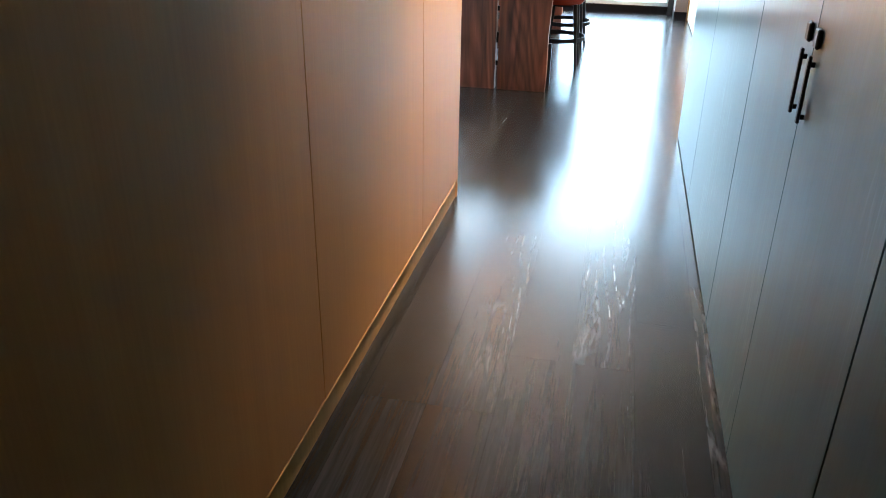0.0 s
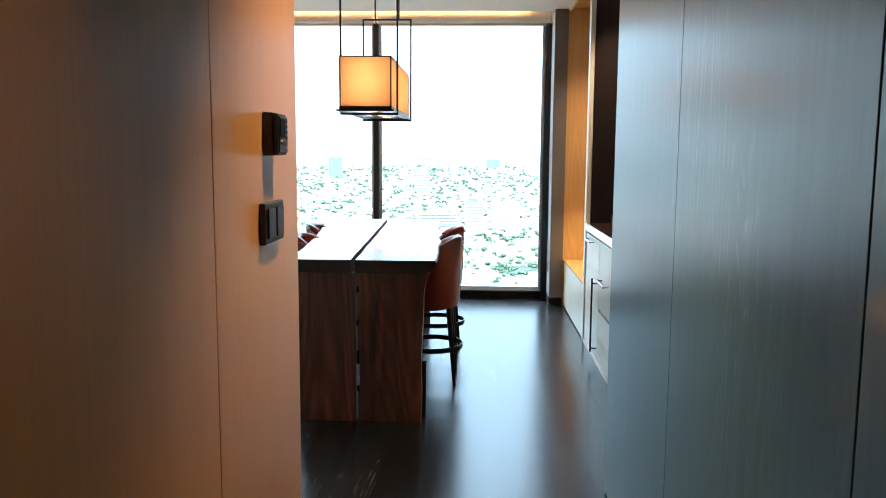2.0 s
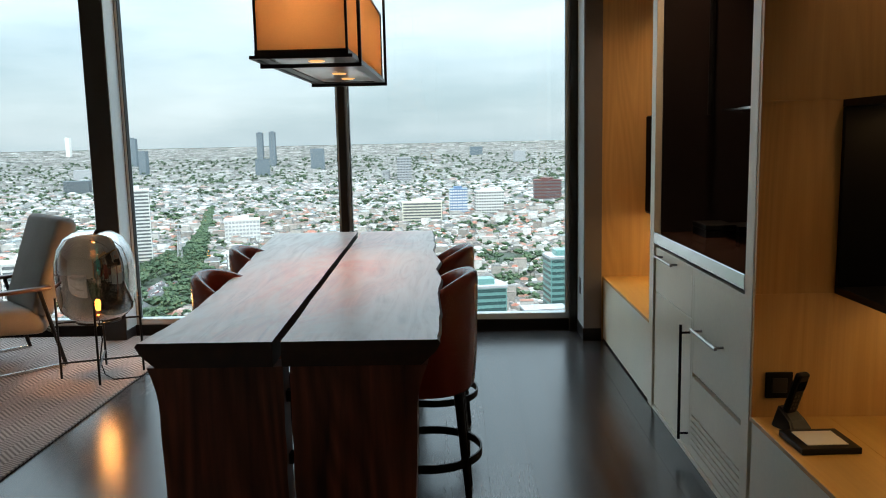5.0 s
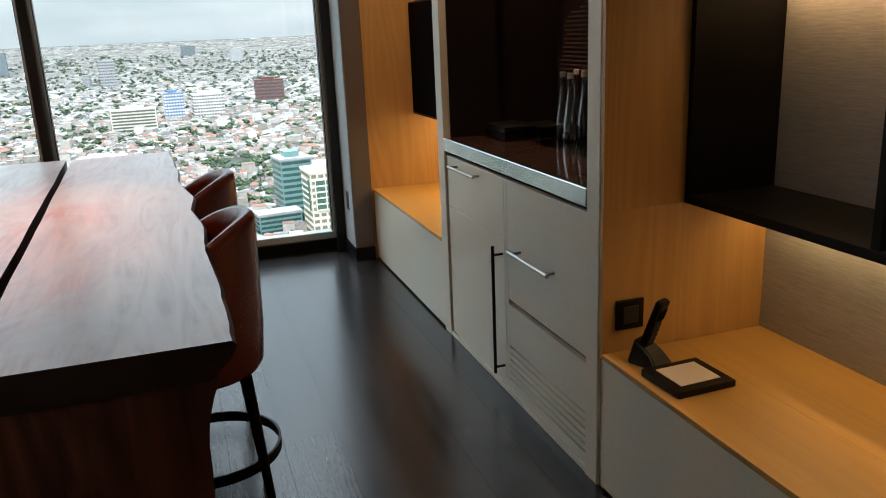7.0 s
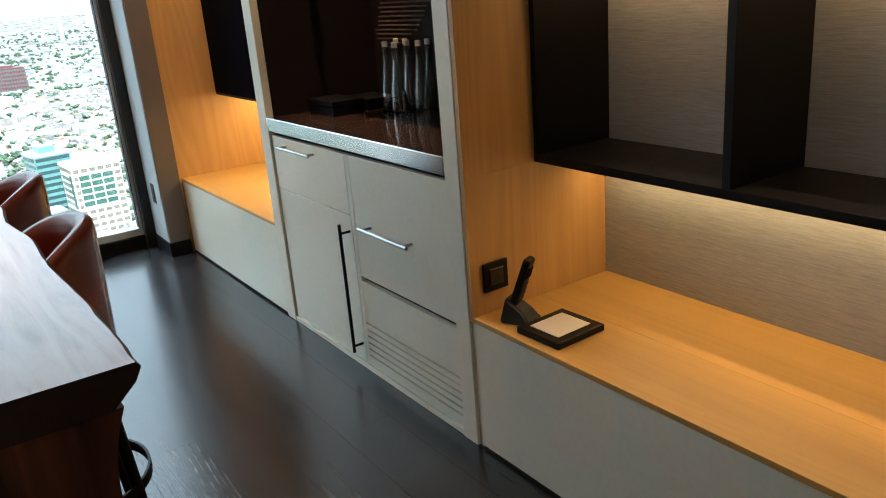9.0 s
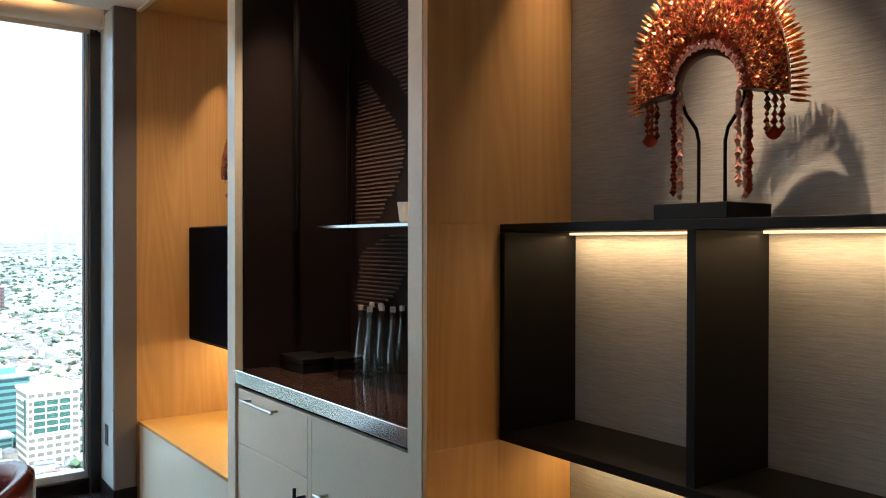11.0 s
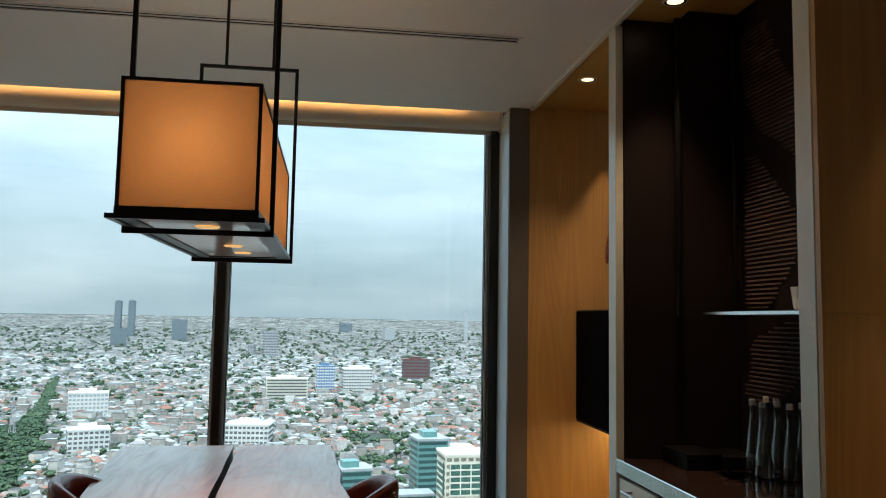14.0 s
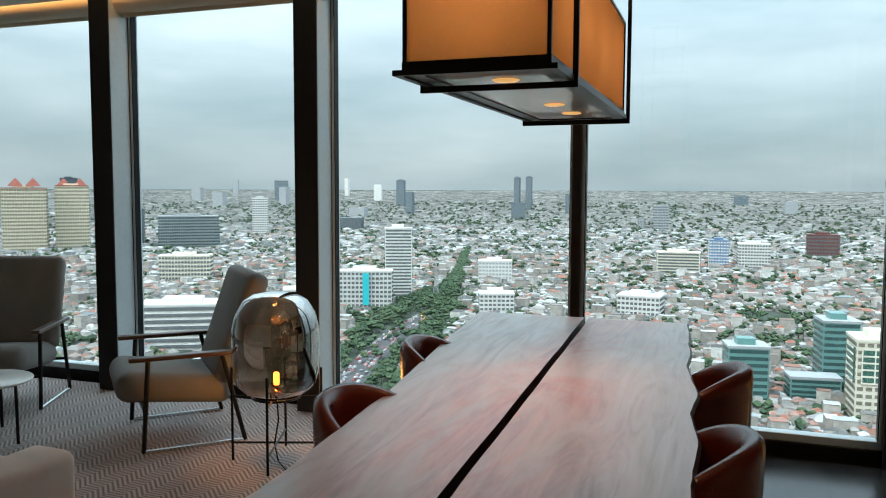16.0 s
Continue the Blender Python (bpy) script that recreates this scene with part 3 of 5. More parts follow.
# downlights
def downlight(x, y, z, watts, target, angle=62, radius=0.03):
    t = thing("downlight", pose(x, y, z), "small recessed round downlight, lit", "light", "recessed downlights")
    part("ring", smooth(lathe([(0.044, -0.004), (0.047, -0.005), (0.05, -0.001), (0.05, 0.0), (0.044, 0.0)], 28)), M_WHITE, t)
    part("baffle", smooth(lathe([(0.034, -0.0025), (0.0435, -0.0035), (0.0435, -0.0005), (0.034, -0.0005)], 28)), M_BLACK, t, "black inner baffle ring")
    part("lens", smooth(lathe([(0.0, -0.0015), (0.0335, -0.0015)], 24)), M_DOWNLIGHT, t, "glowing lens")
    spot("downlight_lamp", (x, y, z - 0.012), target, watts, angle, 1.0, WARM, radius)


NZ = CEIL + 0.012
downlight(2.272, 6.619, NZ, 34, (2.30, 6.62, 0))
downlight(2.262, 7.272, NZ, 34, (2.30, 7.27, 0))
downlight(2.252, 8.33, NZ, 26, (2.33, 8.36, 0), 95)
downlight(2.636, 8.78, NZ, 18, (2.38, 8.91, 1.35), 34, 0.01)
downlight(2.20, 5.55, NZ, 44, (2.46, 5.45, 1.9), 38, 0.006)
downlight(2.20, 5.30, NZ, 16, (2.17, 5.32, 0), 52)
downlight(2.636, 5.98, NZ, 20, (2.38, 6.11, 1.35), 34, 0.01)
downlight(1.27, 3.42, CEIL, 44, (1.05, 3.48, 0), 70)
downlight(1.14, 2.12, CEIL, 8, (1.08, 2.12, 0), 52)



# ---------- dark cabinets of the passage ----------
def wardrobe(name, y0, y1, splits, label, handles=()):
    t = thing(name, pose(CAB_X, y0, 0), label, "cabinet", "passage cabinets")
    D, L = ROOM_R - CAB_X - 0.13, y1 - y0
    part("body", B(0.024, D, 0.0, L, 0.03, CEIL - 0.004), M_BLACKOAK, t)
    part("plinth", B(0.03, 0.05, 0.0, L, 0.0, 0.03), M_BLACK, t)
    ys = [0.0] + [s - y0 for s in splits] + [L]
    doors = []
    for a, b in zip(ys, ys[1:]):
        doors.append(part("door", B(0.0, 0.022, a + 0.002, b - 0.002, 0.012, CEIL - 0.01, 0.001), M_BLACKOAK, t))
    for i, s in handles:
        d, y = doors[i], ys[i + 1] - 0.042 if s > 0 else ys[i] + 0.042
        part("lock_plate", B(-0.010, 0.0, y - 0.014, y + 0.014, 1.046, 1.084, 0.003), M_BLACKMETAL, d, "small black lock plate")
        h = bmesh.new()
        bm_box(h, -0.015, -0.008, y - 0.007, y + 0.007, 0.897, 1.032, 0.002)
        bm_box(h, -0.0085, 0.0, y - 0.004, y + 0.004, 0.905, 0.915, 0.001)
        bm_box(h, -0.0085, 0.0, y - 0.004, y + 0.004, 1.01, 1.02, 0.001)
        part("handle", h, M_BLACKMETAL, d, "black bar handle")
    return t


wardrobe("wardrobe", 2.642, CAB_END, [3.74], "tall blue-black oak cabinet with plain flush panels")
wardrobe("wardrobe", 1.316, 2.64, [1.958], "tall blue-black oak wardrobe with two handled doors", [(0, 1), (1, -1)])
wardrobe("wardrobe", -0.1, 1.314, [0.6], "tall blue-black oak cabinet with flush doors")
wardrobe("wardrobe", -1.29, -0.102, [-0.7], "tall blue-black oak cabinet at the passage end")


# wall controls
t = thing("thermostat", pose(WALL_X, 3.268, 1.478), "black plastic room thermostat with keypad on the veneer wall", "thermostat")
bm = bmesh.new()
for s, (y0, y1, z0, z1) in ((0.0, (-0.034, 0.056, -0.05, 0.046)), (0.026, (-0.034, 0.055, -0.05, 0.044)), (0.036, (-0.026, 0.05, -0.046, 0.04))):
    bm_vs = [bm.verts.new((s, y, z)) for y, z in ((y0, z0), (y1, z0), (y1, z1), (y0, z1))]
    if s:
        for i in range(4):
            bm.faces.new((prev[i], prev[(i + 1) % 4], bm_vs[(i + 1) % 4], bm_vs[i]))
    prev = bm_vs
bm.faces.new(prev)
bmesh.ops.recalc_face_normals(bm, faces=bm.faces)
bmesh.ops.bevel(bm, geom=list(bm.edges), offset=0.004, segments=2, affect="EDGES")
part("case", bm, M_GREYPLASTIC, t)
part("screen", B(0.0362, 0.0374, -0.02, 0.022, -0.01, 0.032, 0.001), M_SCREEN, t, "dark display")
for i in range(4):
    part("button", smooth(lathe([(0, 0.004), (0.006, 0.003), (0.007, 0)], 12)), M_BUTTON, t, "", pose(0.0363, 0.035, 0.028 - i * 0.0125, 0, 90, 0) @ Matrix.Scale(0.75, 4))
for i in range(3):
    part("button", smooth(lathe([(0, 0.004), (0.0055, 0.003), (0.0065, 0)], 12)), M_BUTTON, t, "", pose(0.0363, -0.012 + i * 0.014, -0.021, 0, 90, 0) @ Matrix.Scale(0.75, 4))
part("badge", B(0.0362, 0.0372, 0.027, 0.043, -0.036, -0.029), M_COPPER_RED, t, "small reddish badge")

t = thing("switch_plate", pose(WALL_X, 3.273, 1.278), "black two-gang switch plate on the veneer wall", "switch")
part("plate", B(0.0, 0.014, -0.082, 0.082, -0.046, 0.046, 0.003, 2), M_GREYPLASTIC, t)
for y in (-0.037, 0.037):
    r = part("rocker", B(0.0145, 0.019, y - 0.03, y + 0.03, -0.034, 0.034, 0.003, 2), M_GREYPLASTIC, t)
    part("mark", B(0.0191, 0.0195, y - 0.018, y + 0.018, -0.0015, 0.0015), M_BUTTON, r)

# ---------- built-in wall ----------
# fixed panels
structure("wall_niche_near", B(BACK_X, BACK_X + 0.028, CAB_END, 6.124, 0.0, CEIL + 0.01), M_WALLPAPER, "grey grasscloth wallpaper at the niche back", "wall")
structure("wall_niche_far", B(BACK_X, BACK_X + 0.028, 7.60, 8.93, 0.0, CEIL + 0.01), M_WALLPAPER, "grey grasscloth wallpaper behind the screen", "wall")
structure("wall_niche_side", B(FRONT_X - 0.013, BACK_X, 8.925, 8.945, 0.0, CEIL + 0.011), M_VENEER, "honey veneer panel closing the far niche", "wall")
structure("wall_niche_end", B(FRONT_X + 0.01, BACK_X, CAB_END + 0.002, CAB_END + 0.018, 0.0, CEIL + 0.011), M_VENEER, "honey veneer panel beside the dark cabinet", "wall")


def bench(y0, y1, label):
    t = thing("bench", pose(FRONT_X, y0, 0), label, "bench", "built-in benches")
    L = y1 - y0
    part("body", B(0.02, BACK_X - FRONT_X - 0.001, 0.0, L, 0.0, 0.425), M_PUTTY, t)
    part("front_panel", B(0.0, 0.019, 0.002, L - 0.002, 0.012, 0.430, 0.0015), M_PUTTY, t, "putty lacquered front panel")
    part("top", B(-0.003, 0.2568, 0.001, L - 0.001, 0.431, 0.447, 0.001), M_VENEER_Y, t, "honey veneer bench top")
    # The split and separate tone stand in for the shelf's shadow edge.
    part("top", B(0.257, BACK_X - FRONT_X - 0.001, 0.001, L - 0.001, 0.431, 0.4467, 0.001), M_VENEER_Y, t, "honey veneer top split off along the shelf's shadow edge")


bench(CAB_END + 0.02, 6.122, "low built-in bench with putty front and honey top")
bench(7.592, 8.923, "low built-in bench under the screen, honey top")


# pantry tower
t = thing("pantry", pose(FRONT_X, 6.125, 0), "full-height putty pantry unit with a dark open recess", "cabinet")
PL, PD = 7.585 - 6.125, BACK_X - FRONT_X
part("post", B(-0.004, 0.03, 0.0205, 0.092, 0.0, CEIL - 0.016, 0.0015), M_PUTTY, t)
part("post", B(-0.004, 0.03, PL - 0.084, PL, 0.0, CEIL - 0.016, 0.002), M_PUTTY, t)
# Below 0.872 the upright split imitates the shelf's shadow edge on the panel.
for ya, yb, xf in ((0.0, 0.02, -0.002), (PL - 0.02, PL, 0.031)):
    part("side_base", B(0.008, PD, ya, yb, 0.0, 0.4295), M_PUTTY, t)
    for xa, xb, za, zb in ((xf, 0.2568, 0.43, 0.8718), (0.2572, PD, 0.43, 0.8718), (xf, PD, 0.8722, 1.5058), (xf, PD, 1.5062, CEIL + 0.011 if xf > 0 else CEIL - 0.016)):
        part("outer_side", B(xa, xb, ya, yb, za, zb), M_VENEER, t, "honey veneer side panel")
part("inner_side", B(0.031, PD, 0.08, 0.0925, 0.921, CEIL + 0.07, 0.001), M_WINE, t, "dark wine side panel")
part("inner_side", B(0.031, PD, PL - 0.09, PL - 0.075, 0.921, CEIL + 0.07, 0.001), M_WINE, t, "dark wine side panel")
part("back_panel", B(PD - 0.01, PD + 0.024, 0.021, PL - 0.021, 0.0, CEIL + 0.07), M_WINE, t, "dark wine back panel")
part("carcass", B(0.03, PD - 0.012, 0.022, PL - 0.022, 0.02, 0.855), M_BLACK, t)
part("toe_strip", B(0.0, 0.028, 0.0925, PL - 0.085, 0.0, 0.022, 0.001), M_PUTTY, t)
top = part("counter", B(0.008, PD - 0.012, 0.0935, PL - 0.092, 0.862, 0.921, 0.001), M_COUNTER, t, "glossy dark stone counter")
part("edge_strip", B(-0.006, 0.0075, 0.093, PL - 0.085, 0.868, 0.923, 0.002), M_STEEL, top, "polished steel front edge")
y_split = 6.86 - 6.125
d = part("drawer_front", B(0.006, 0.026, y_split + 0.0015, PL - 0.092, 0.622, 0.848, 0.0015), M_PUTTY, t)
h = bmesh.new()
bm_rod(h, (-0.028, 0.96, 0.815), (-0.028, 1.26, 0.815), 0.006)
for y in (0.985, 1.235):
    bm_rod(h, (-0.028, y, 0.815), (0.008, y, 0.815), 0.005)
part("handle", smooth(h), M_NICKEL, d, "slim nickel bar handle")
d = part("door", B(0.006, 0.026, y_split + 0.0015, PL - 0.092, 0.026, 0.619, 0.0015), M_PUTTY, t)
h = bmesh.new()
bm_rod(h, (-0.035, y_split + 0.02, 0.075), (-0.035, y_split + 0.02, 0.59), 0.0065)
for z in (0.10, 0.555):
    bm_rod(h, (-0.035, y_split + 0.02, z), (0.008, y_split + 0.02, z), 0.005)
part("handle", smooth(h), M_BLACKMETAL, d, "long dark vertical bar handle")
d = part("drawer_front", B(0.006, 0.026, 0.096, y_split - 0.03, 0.392, 0.848, 0.0015), M_PUTTY, t)
h = bmesh.new()
bm_rod(h, (-0.032, 0.30, 0.602), (-0.032, 0.615, 0.602), 0.007)
for y in (0.325, 0.59):
    bm_rod(h, (-0.032, y, 0.602), (0.008, y, 0.602), 0.0055)
part("handle", smooth(h), M_NICKEL, d, "nickel bar handle")
part("stile", B(0.006, 0.026, y_split - 0.0285, y_split - 0.0015, 0.026, 0.848, 0.001), M_PUTTY, t)
g = bmesh.new()
zs = [0.026]
for i in range(6):
    z = 0.062 + i * 0.027
    bm_box(g, 0.006, 0.026, 0.096, y_split - 0.03, zs[-1], z)
    bm_box(g, 0.024, 0.026, 0.096, y_split - 0.03, z, z + 0.009)
    zs.append(z + 0.009)
bm_box(g, 0.006, 0.026, 0.096, y_split - 0.03, zs[-1], 0.372)
part("vent_panel", g, M_PUTTY, t, "putty front panel with horizontal vent slots")

# ribs on the back panel, in three drifting groups: (height, end towards the corner, free end)
RIB_GROUPS = [[(2.06, 7.06, 7.0), (2.17, 7.15, 6.9), (2.25, 7.31, 6.9), (2.39, 7.41, 7.05), (2.44, 7.43, 7.11), (2.64, 7.45, 7.23), (2.70, 7.455, 7.25)],
              [(1.54, 7.45, 7.275), (1.61, 7.45, 7.20), (1.73, 7.45, 7.078), (1.85, 7.45, 7.04), (1.965, 7.445, 7.14), (2.115, 7.43, 7.303), (2.175, 7.425, 7.37)],
              [(1.15, 7.40, 7.33), (1.165, 7.45, 7.29), (1.21, 7.475, 7.17), (1.255, 7.43, 7.105), (1.31, 7.415, 7.055), (1.385, 7.418, 7.0), (1.425, 7.345, 6.95), (1.485, 7.15, 6.95)]]
rib_rng = random.Random(3)
for group in RIB_GROUPS:
    z = group[0][0]
    while z < group[-1][0]:
        far = along([(g[0], g[1]) for g in group], z) + rib_rng.uniform(-0.02, 0.006) - 6.125
        free = along([(g[0], g[2]) for g in group], z) + rib_rng.uniform(-0.012, 0.012) - 6.125
        if far - free > 0.02:
            part("rib", B(PD - 0.017, PD - 0.0102, free, min(far, PL - 0.092), z, z + 0.0062), M_RIB, t)
        z += 0.0182
p = part("glass_shelf", B(0.23, PD - 0.02, 0.093, 7.225 - 6.125, 1.505, 1.52, 0.002), M_STEEL, t, "thin pale metal shelf")
for x in (0.245, 0.50):
    q = part("shelf_pole", rod((x, 7.44 - 6.125, 1.5), (x, 7.44 - 6.125, CEIL + 0.01), 0.013), M_BLACK, t, "black hanging pole")
    part("collar", rod((x, 7.44 - 6.125, 2.715), (x, 7.44 - 6.125, 2.735), 0.024), M_BLACK, q)

# wall shelf with lit compartments
t = thing("wall_shelf", pose(2.357, CAB_END + 0.02, 0.872), "black open wall shelf with two lit compartments", "shelf")
SL, SD, SH = 6.122 - CAB_END - 0.02, BACK_X - 2.357 - 0.001, 0.634
part("bottom_board", B(0, SD, 0, SL, 0, 0.024, 0.0015), M_BLACK, t)
part("top_board", B(0, SD, 0, SL, SH - 0.024, SH, 0.0015), M_BLACK, t)
dv = 5.46 - CAB_END - 0.02
for ya, yb in ((SL - 0.02, SL), (dv - 0.012, dv + 0.012), (0, 0.02)):
    part("upright", B(0.001, SD, ya, yb, 0.0245, SH - 0.0245, 0.001), M_BLACK, t)
for ya, yb in ((0.022, dv - 0.014), (dv + 0.014, SL - 0.022)):
    part("led_strip", B(SD - 0.03, SD - 0.018, ya, yb, SH - 0.031, SH - 0.0245), M_LED, t, "warm LED strip")
    strip_light("shelf_light", (2.357 + SD - 0.05, CAB_END + 0.02 + (ya + yb) / 2, 0.872 + SH - 0.034), yb - ya, 0.012, 0.48, (2.357 + SD - 0.03, CAB_END + 0.02 + (ya + yb) / 2, 0.9), (1.0, 0.6, 0.25))
strip_light("bench_light", (2.60, 5.44, 0.866), 1.25, 0.015, 0.95, (2.58, 5.44, 0.3), LED)
strip_light("screen_light", (2.60, 8.3, 0.90), 1.1, 0.015, 2.2, (2.56, 8.3, 0.3), LED)

# shelf box behind the television
t = thing("wall_shelf", pose(2.435, 7.606, 0.91), "black wall shelf box behind the television", "shelf")
for za, zb in ((0.0, 0.024), (0.572, 0.596)):
    part("board", B(0, BACK_X - 2.436, 0, 1.316, za, zb, 0.0015), M_BLACK, t)
for ya, yb in ((0.0, 0.02), (1.296, 1.316)):
    part("upright", B(0.001, BACK_X - 2.436, ya, yb, 0.0245, 0.5715, 0.001), M_BLACK, t)

# television
t = thing("television", pose(2.378, 7.70, 0.888), "black flat television mounted over the far bench", "television")
part("housing", B(0.006, 0.045, 0.0, 1.225, 0.0, 0.652, 0.004, 2), M_BLACK, t)
part("screen", B(0.002, 0.0065, 0.008, 1.217, 0.014, 0.644, 0.001), M_SCREEN, t, "glossy dark screen")
part("bracket", B(0.046, 0.275, 0.45, 0.78, 0.18, 0.45, 0.003), M_BLACKMETAL, t)

# ---------- table ----------
LEFT = [(5.55, 0.236), (5.93, 0.252), (6.28, 0.222), (6.63, 0.197), (6.9, 0.16), (7.2, 0.123), (7.6, 0.072), (8.2, 0.006)]
RIGHT = [(5.55, 1.062), (5.93, 1.058), (6.21, 1.043), (6.5, 1.05), (6.73, 1.022), (6.95, 1.035), (7.28, 0.992), (7.6, 0.988), (8.2, 0.955)]
SLOT = [(5.55, 0.622), (8.2, 0.517)]


def slab(edge, side):
    bm = bmesh.new()
    rings = []
    n = 60
    for i in range(n + 1):
        y = 5.568 + (8.165 - 5.568) * i / n
        wob = 0.005 * noise.noise((y * 5, side * 3, 0)) + 0.003 * noise.noise((y * 14, side * 3, 4))
        x = along(edge, y) + wob
        s = along(SLOT, y) + side * (0.012 + 0.003 * noise.noise((y * 3, side, 9)))
        k = -side
        prof = [(x, 0.868), (x + k * 0.008, 0.877), (s, 0.877), (s, 0.808), (x + k * (0.05 + 0.01 * noise.noise((y * 4, 2, 1))), 0.808), (x + k * 0.012, 0.845)]
        rings.append([bm.verts.new((px, y, pz)) for px, pz in prof])
    for p, q in zip(rings, rings[1:]):
        for j in range(6):
            bm.faces.new((p[j], p[(j + 1) % 6], q[(j + 1) % 6], q[j]))
    bm.faces.new(rings[0])
    bm.faces.new(rings[-1])
    bmesh.ops.recalc_face_normals(bm, faces=bm.faces)
    # The top face is pale; edges and underside take the darker wood.
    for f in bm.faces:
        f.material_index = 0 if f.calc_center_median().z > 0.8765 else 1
    return bm


def leg_slab(x0, x1, y0, y1, wave_left):
    bm = bmesh.new()
    rings = []
    for i in range(25):
        z = 0.807 * i / 24
        w = 0.010 * noise.noise((z * 4, x0 * 5, y0)) + 0.035 * max(0, (z - 0.66) / 0.147) ** 2
        g = 0.004 * noise.noise((z * 9, 7, y0))
        a, b = (x0 - w, x1 + g) if wave_left else (x0 + g, x1 + w)
        rings.append([bm.verts.new(c) for c in ((a, y0, z), (b, y0, z), (b, y1, z), (a, y1, z))])
    for p, q in zip(rings, rings[1:]):
        for j in range(4):
            bm.faces.new((p[j], p[(j + 1) % 4], q[(j + 1) % 4], q[j]))
    bm.faces.new(rings[0])
    bm.faces.new(rings[-1])
    bmesh.ops.recalc_face_normals(bm, faces=bm.faces)
    return bm


t = thing("high_table", pose(0, 0, 0), "long live-edge walnut table of two bookmatched slabs", "table")
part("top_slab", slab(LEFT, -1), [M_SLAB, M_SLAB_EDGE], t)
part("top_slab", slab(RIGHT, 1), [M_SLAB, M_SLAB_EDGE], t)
for y0, xs in ((5.575, 0.0), (8.02, -0.1)):
    part("leg", leg_slab(0.295 + xs, 0.633 + xs, y0, y0 + 0.075, True), M_SLAB_LEG, t)
    part("leg", leg_slab(0.652 + xs, 0.985 + xs, y0, y0 + 0.075, False), M_SLAB_LEG, t)
for z in (0.16, 0.31, 0.52, 0.70):
    part("dowel", B(0.6325, 0.6525, 5.60, 5.63, z, z + (0.07 if z == 0.31 else 0.03)), M_BLACK, t)
part("floor_bracket", B(0.955, 1.003, 5.66, 5.69, 0.0, 0.31, 0.002), M_BLACKMETAL, t, "black steel bracket behind the leg")
part("stretcher", B(0.56, 0.60, 5.66, 8.01, 0.10, 0.16, 0.003), M_BLACKMETAL, t, "black steel stretcher")


# ---------- bar stools ----------
def stool_shell():
    bm = bmesh.new()
    n, rows = 28, []
    for i in range(n + 1):
        a = radians(-118 + 236 * i / n)
        f = abs(a) / radians(118)
        top = 0.925 - 0.17 * f ** 2.4
        dx, dy = math.sin(a), math.cos(a)
        prof = []
        for r, z in ((0.15, 0.50), (0.165, 0.475), (0.178, 0.495), (0.188, 0.6), (0.196, top - 0.035), (0.193, top - 0.012), (0.178, top), (0.158, top - 0.006), (0.147, top - 0.03), (0.15, 0.62)):
            prof.append(bm.verts.new((dx * r, dy * r, z)))
        rows.append(prof)
    for p, q in zip(rows, rows[1:]):
        for j in range(len(p)):
            k = (j + 1) % len(p)
            bm.faces.new((p[j], p[k], q[k], q[j]))
    bm.faces.new(rows[0])
    bm.faces.new(rows[-1][::-1])
    bmesh.ops.recalc_face_normals(bm, faces=bm.faces)
    return smooth(bm, 60)


def bar_stool():
    t = thing("bar_stool", pose(0, 0, 0), "cognac leather barrel-back bar stool with black legs", "stool", "stools round the table")
    part("backrest", stool_shell(), M_LEATHER, t)
    part("seat", smooth(lathe([(0, 0.625), (0.11, 0.622), (0.138, 0.61), (0.148, 0.585), (0.148, 0.50), (0.13, 0.485), (0, 0.482)], 32), 50), M_LEATHER, t)
    part("swivel", smooth(lathe([(0, 0.481), (0.10, 0.48), (0.10, 0.455), (0, 0.455)], 20)), M_BLACK, t)
    for sx in (-1, 1):
        for sy in (-1, 1):
            part("leg", smooth(rod((sx * 0.115, sy * 0.115, 0.478), (sx * 0.155, sy * 0.155, 0.0), 0.018, 0.011, 10)), M_BLACK, t)
    ring = bmesh.new()
    n = 40
    vs = []
    for i in range(n):
        a = 2 * math.pi * i / n
        vs.append([ring.verts.new((r * math.cos(a), r * math.sin(a), z)) for r, z in ((0.196, 0.205), (0.203, 0.205), (0.203, 0.236), (0.196, 0.236))])
    for i in range(n):
        p, q = vs[i], vs[(i + 1) % n]
        for j in range(4):
            ring.faces.new((p[j], p[(j + 1) % 4], q[(j + 1) % 4], q[j]))
    bmesh.ops.recalc_face_normals(ring, faces=ring.faces)
    part("footrest", smooth(ring), M_BLACK, t, "black flat-bar footrest ring")
    return t


stool = bar_stool()
stool.matrix_basis = pose(0.985, 6.44, 0, 0, 0, -90)
copy_thing(stool, pose(0.985, 7.16, 0, 0, 0, -92))
copy_thing(stool, pose(0.285, 6.48, 0, 0, 0, 86))
copy_thing(stool, pose(0.208, 7.24, 0, 0, 0, 93))

# ---------- pendant over the table ----------
t = thing("pendant_lamp", pose(0.607, 6.75, 1.69), "long amber box pendant in a black metal frame", "pendant lamp")
X, Y0, Y1 = 0.15, -0.583, 0.585
for n_, b in (("shade", B(-X, X, Y0, Y0 + 0.004, 0.019, 0.306)), ("shade", B(-X, X, Y1 - 0.004, Y1, 0.019, 0.306)),
              ("shade", B(-X, -X + 0.004, Y0 + 0.0045, Y1 - 0.0045, 0.019, 0.306)), ("shade", B(X - 0.004, X, Y0 + 0.0045, Y1 - 0.0045, 0.019, 0.306))):
    part(n_, b, M_SHADE, t, "amber parchment side")
for sx in (-1, 1):
    for y in (Y0, Y1):
        part("corner_trim", B(sx * X - 0.004, sx * X + 0.004, y - 0.004, y + 0.004, 0.018, 0.308), M_BLACKMETAL, t)
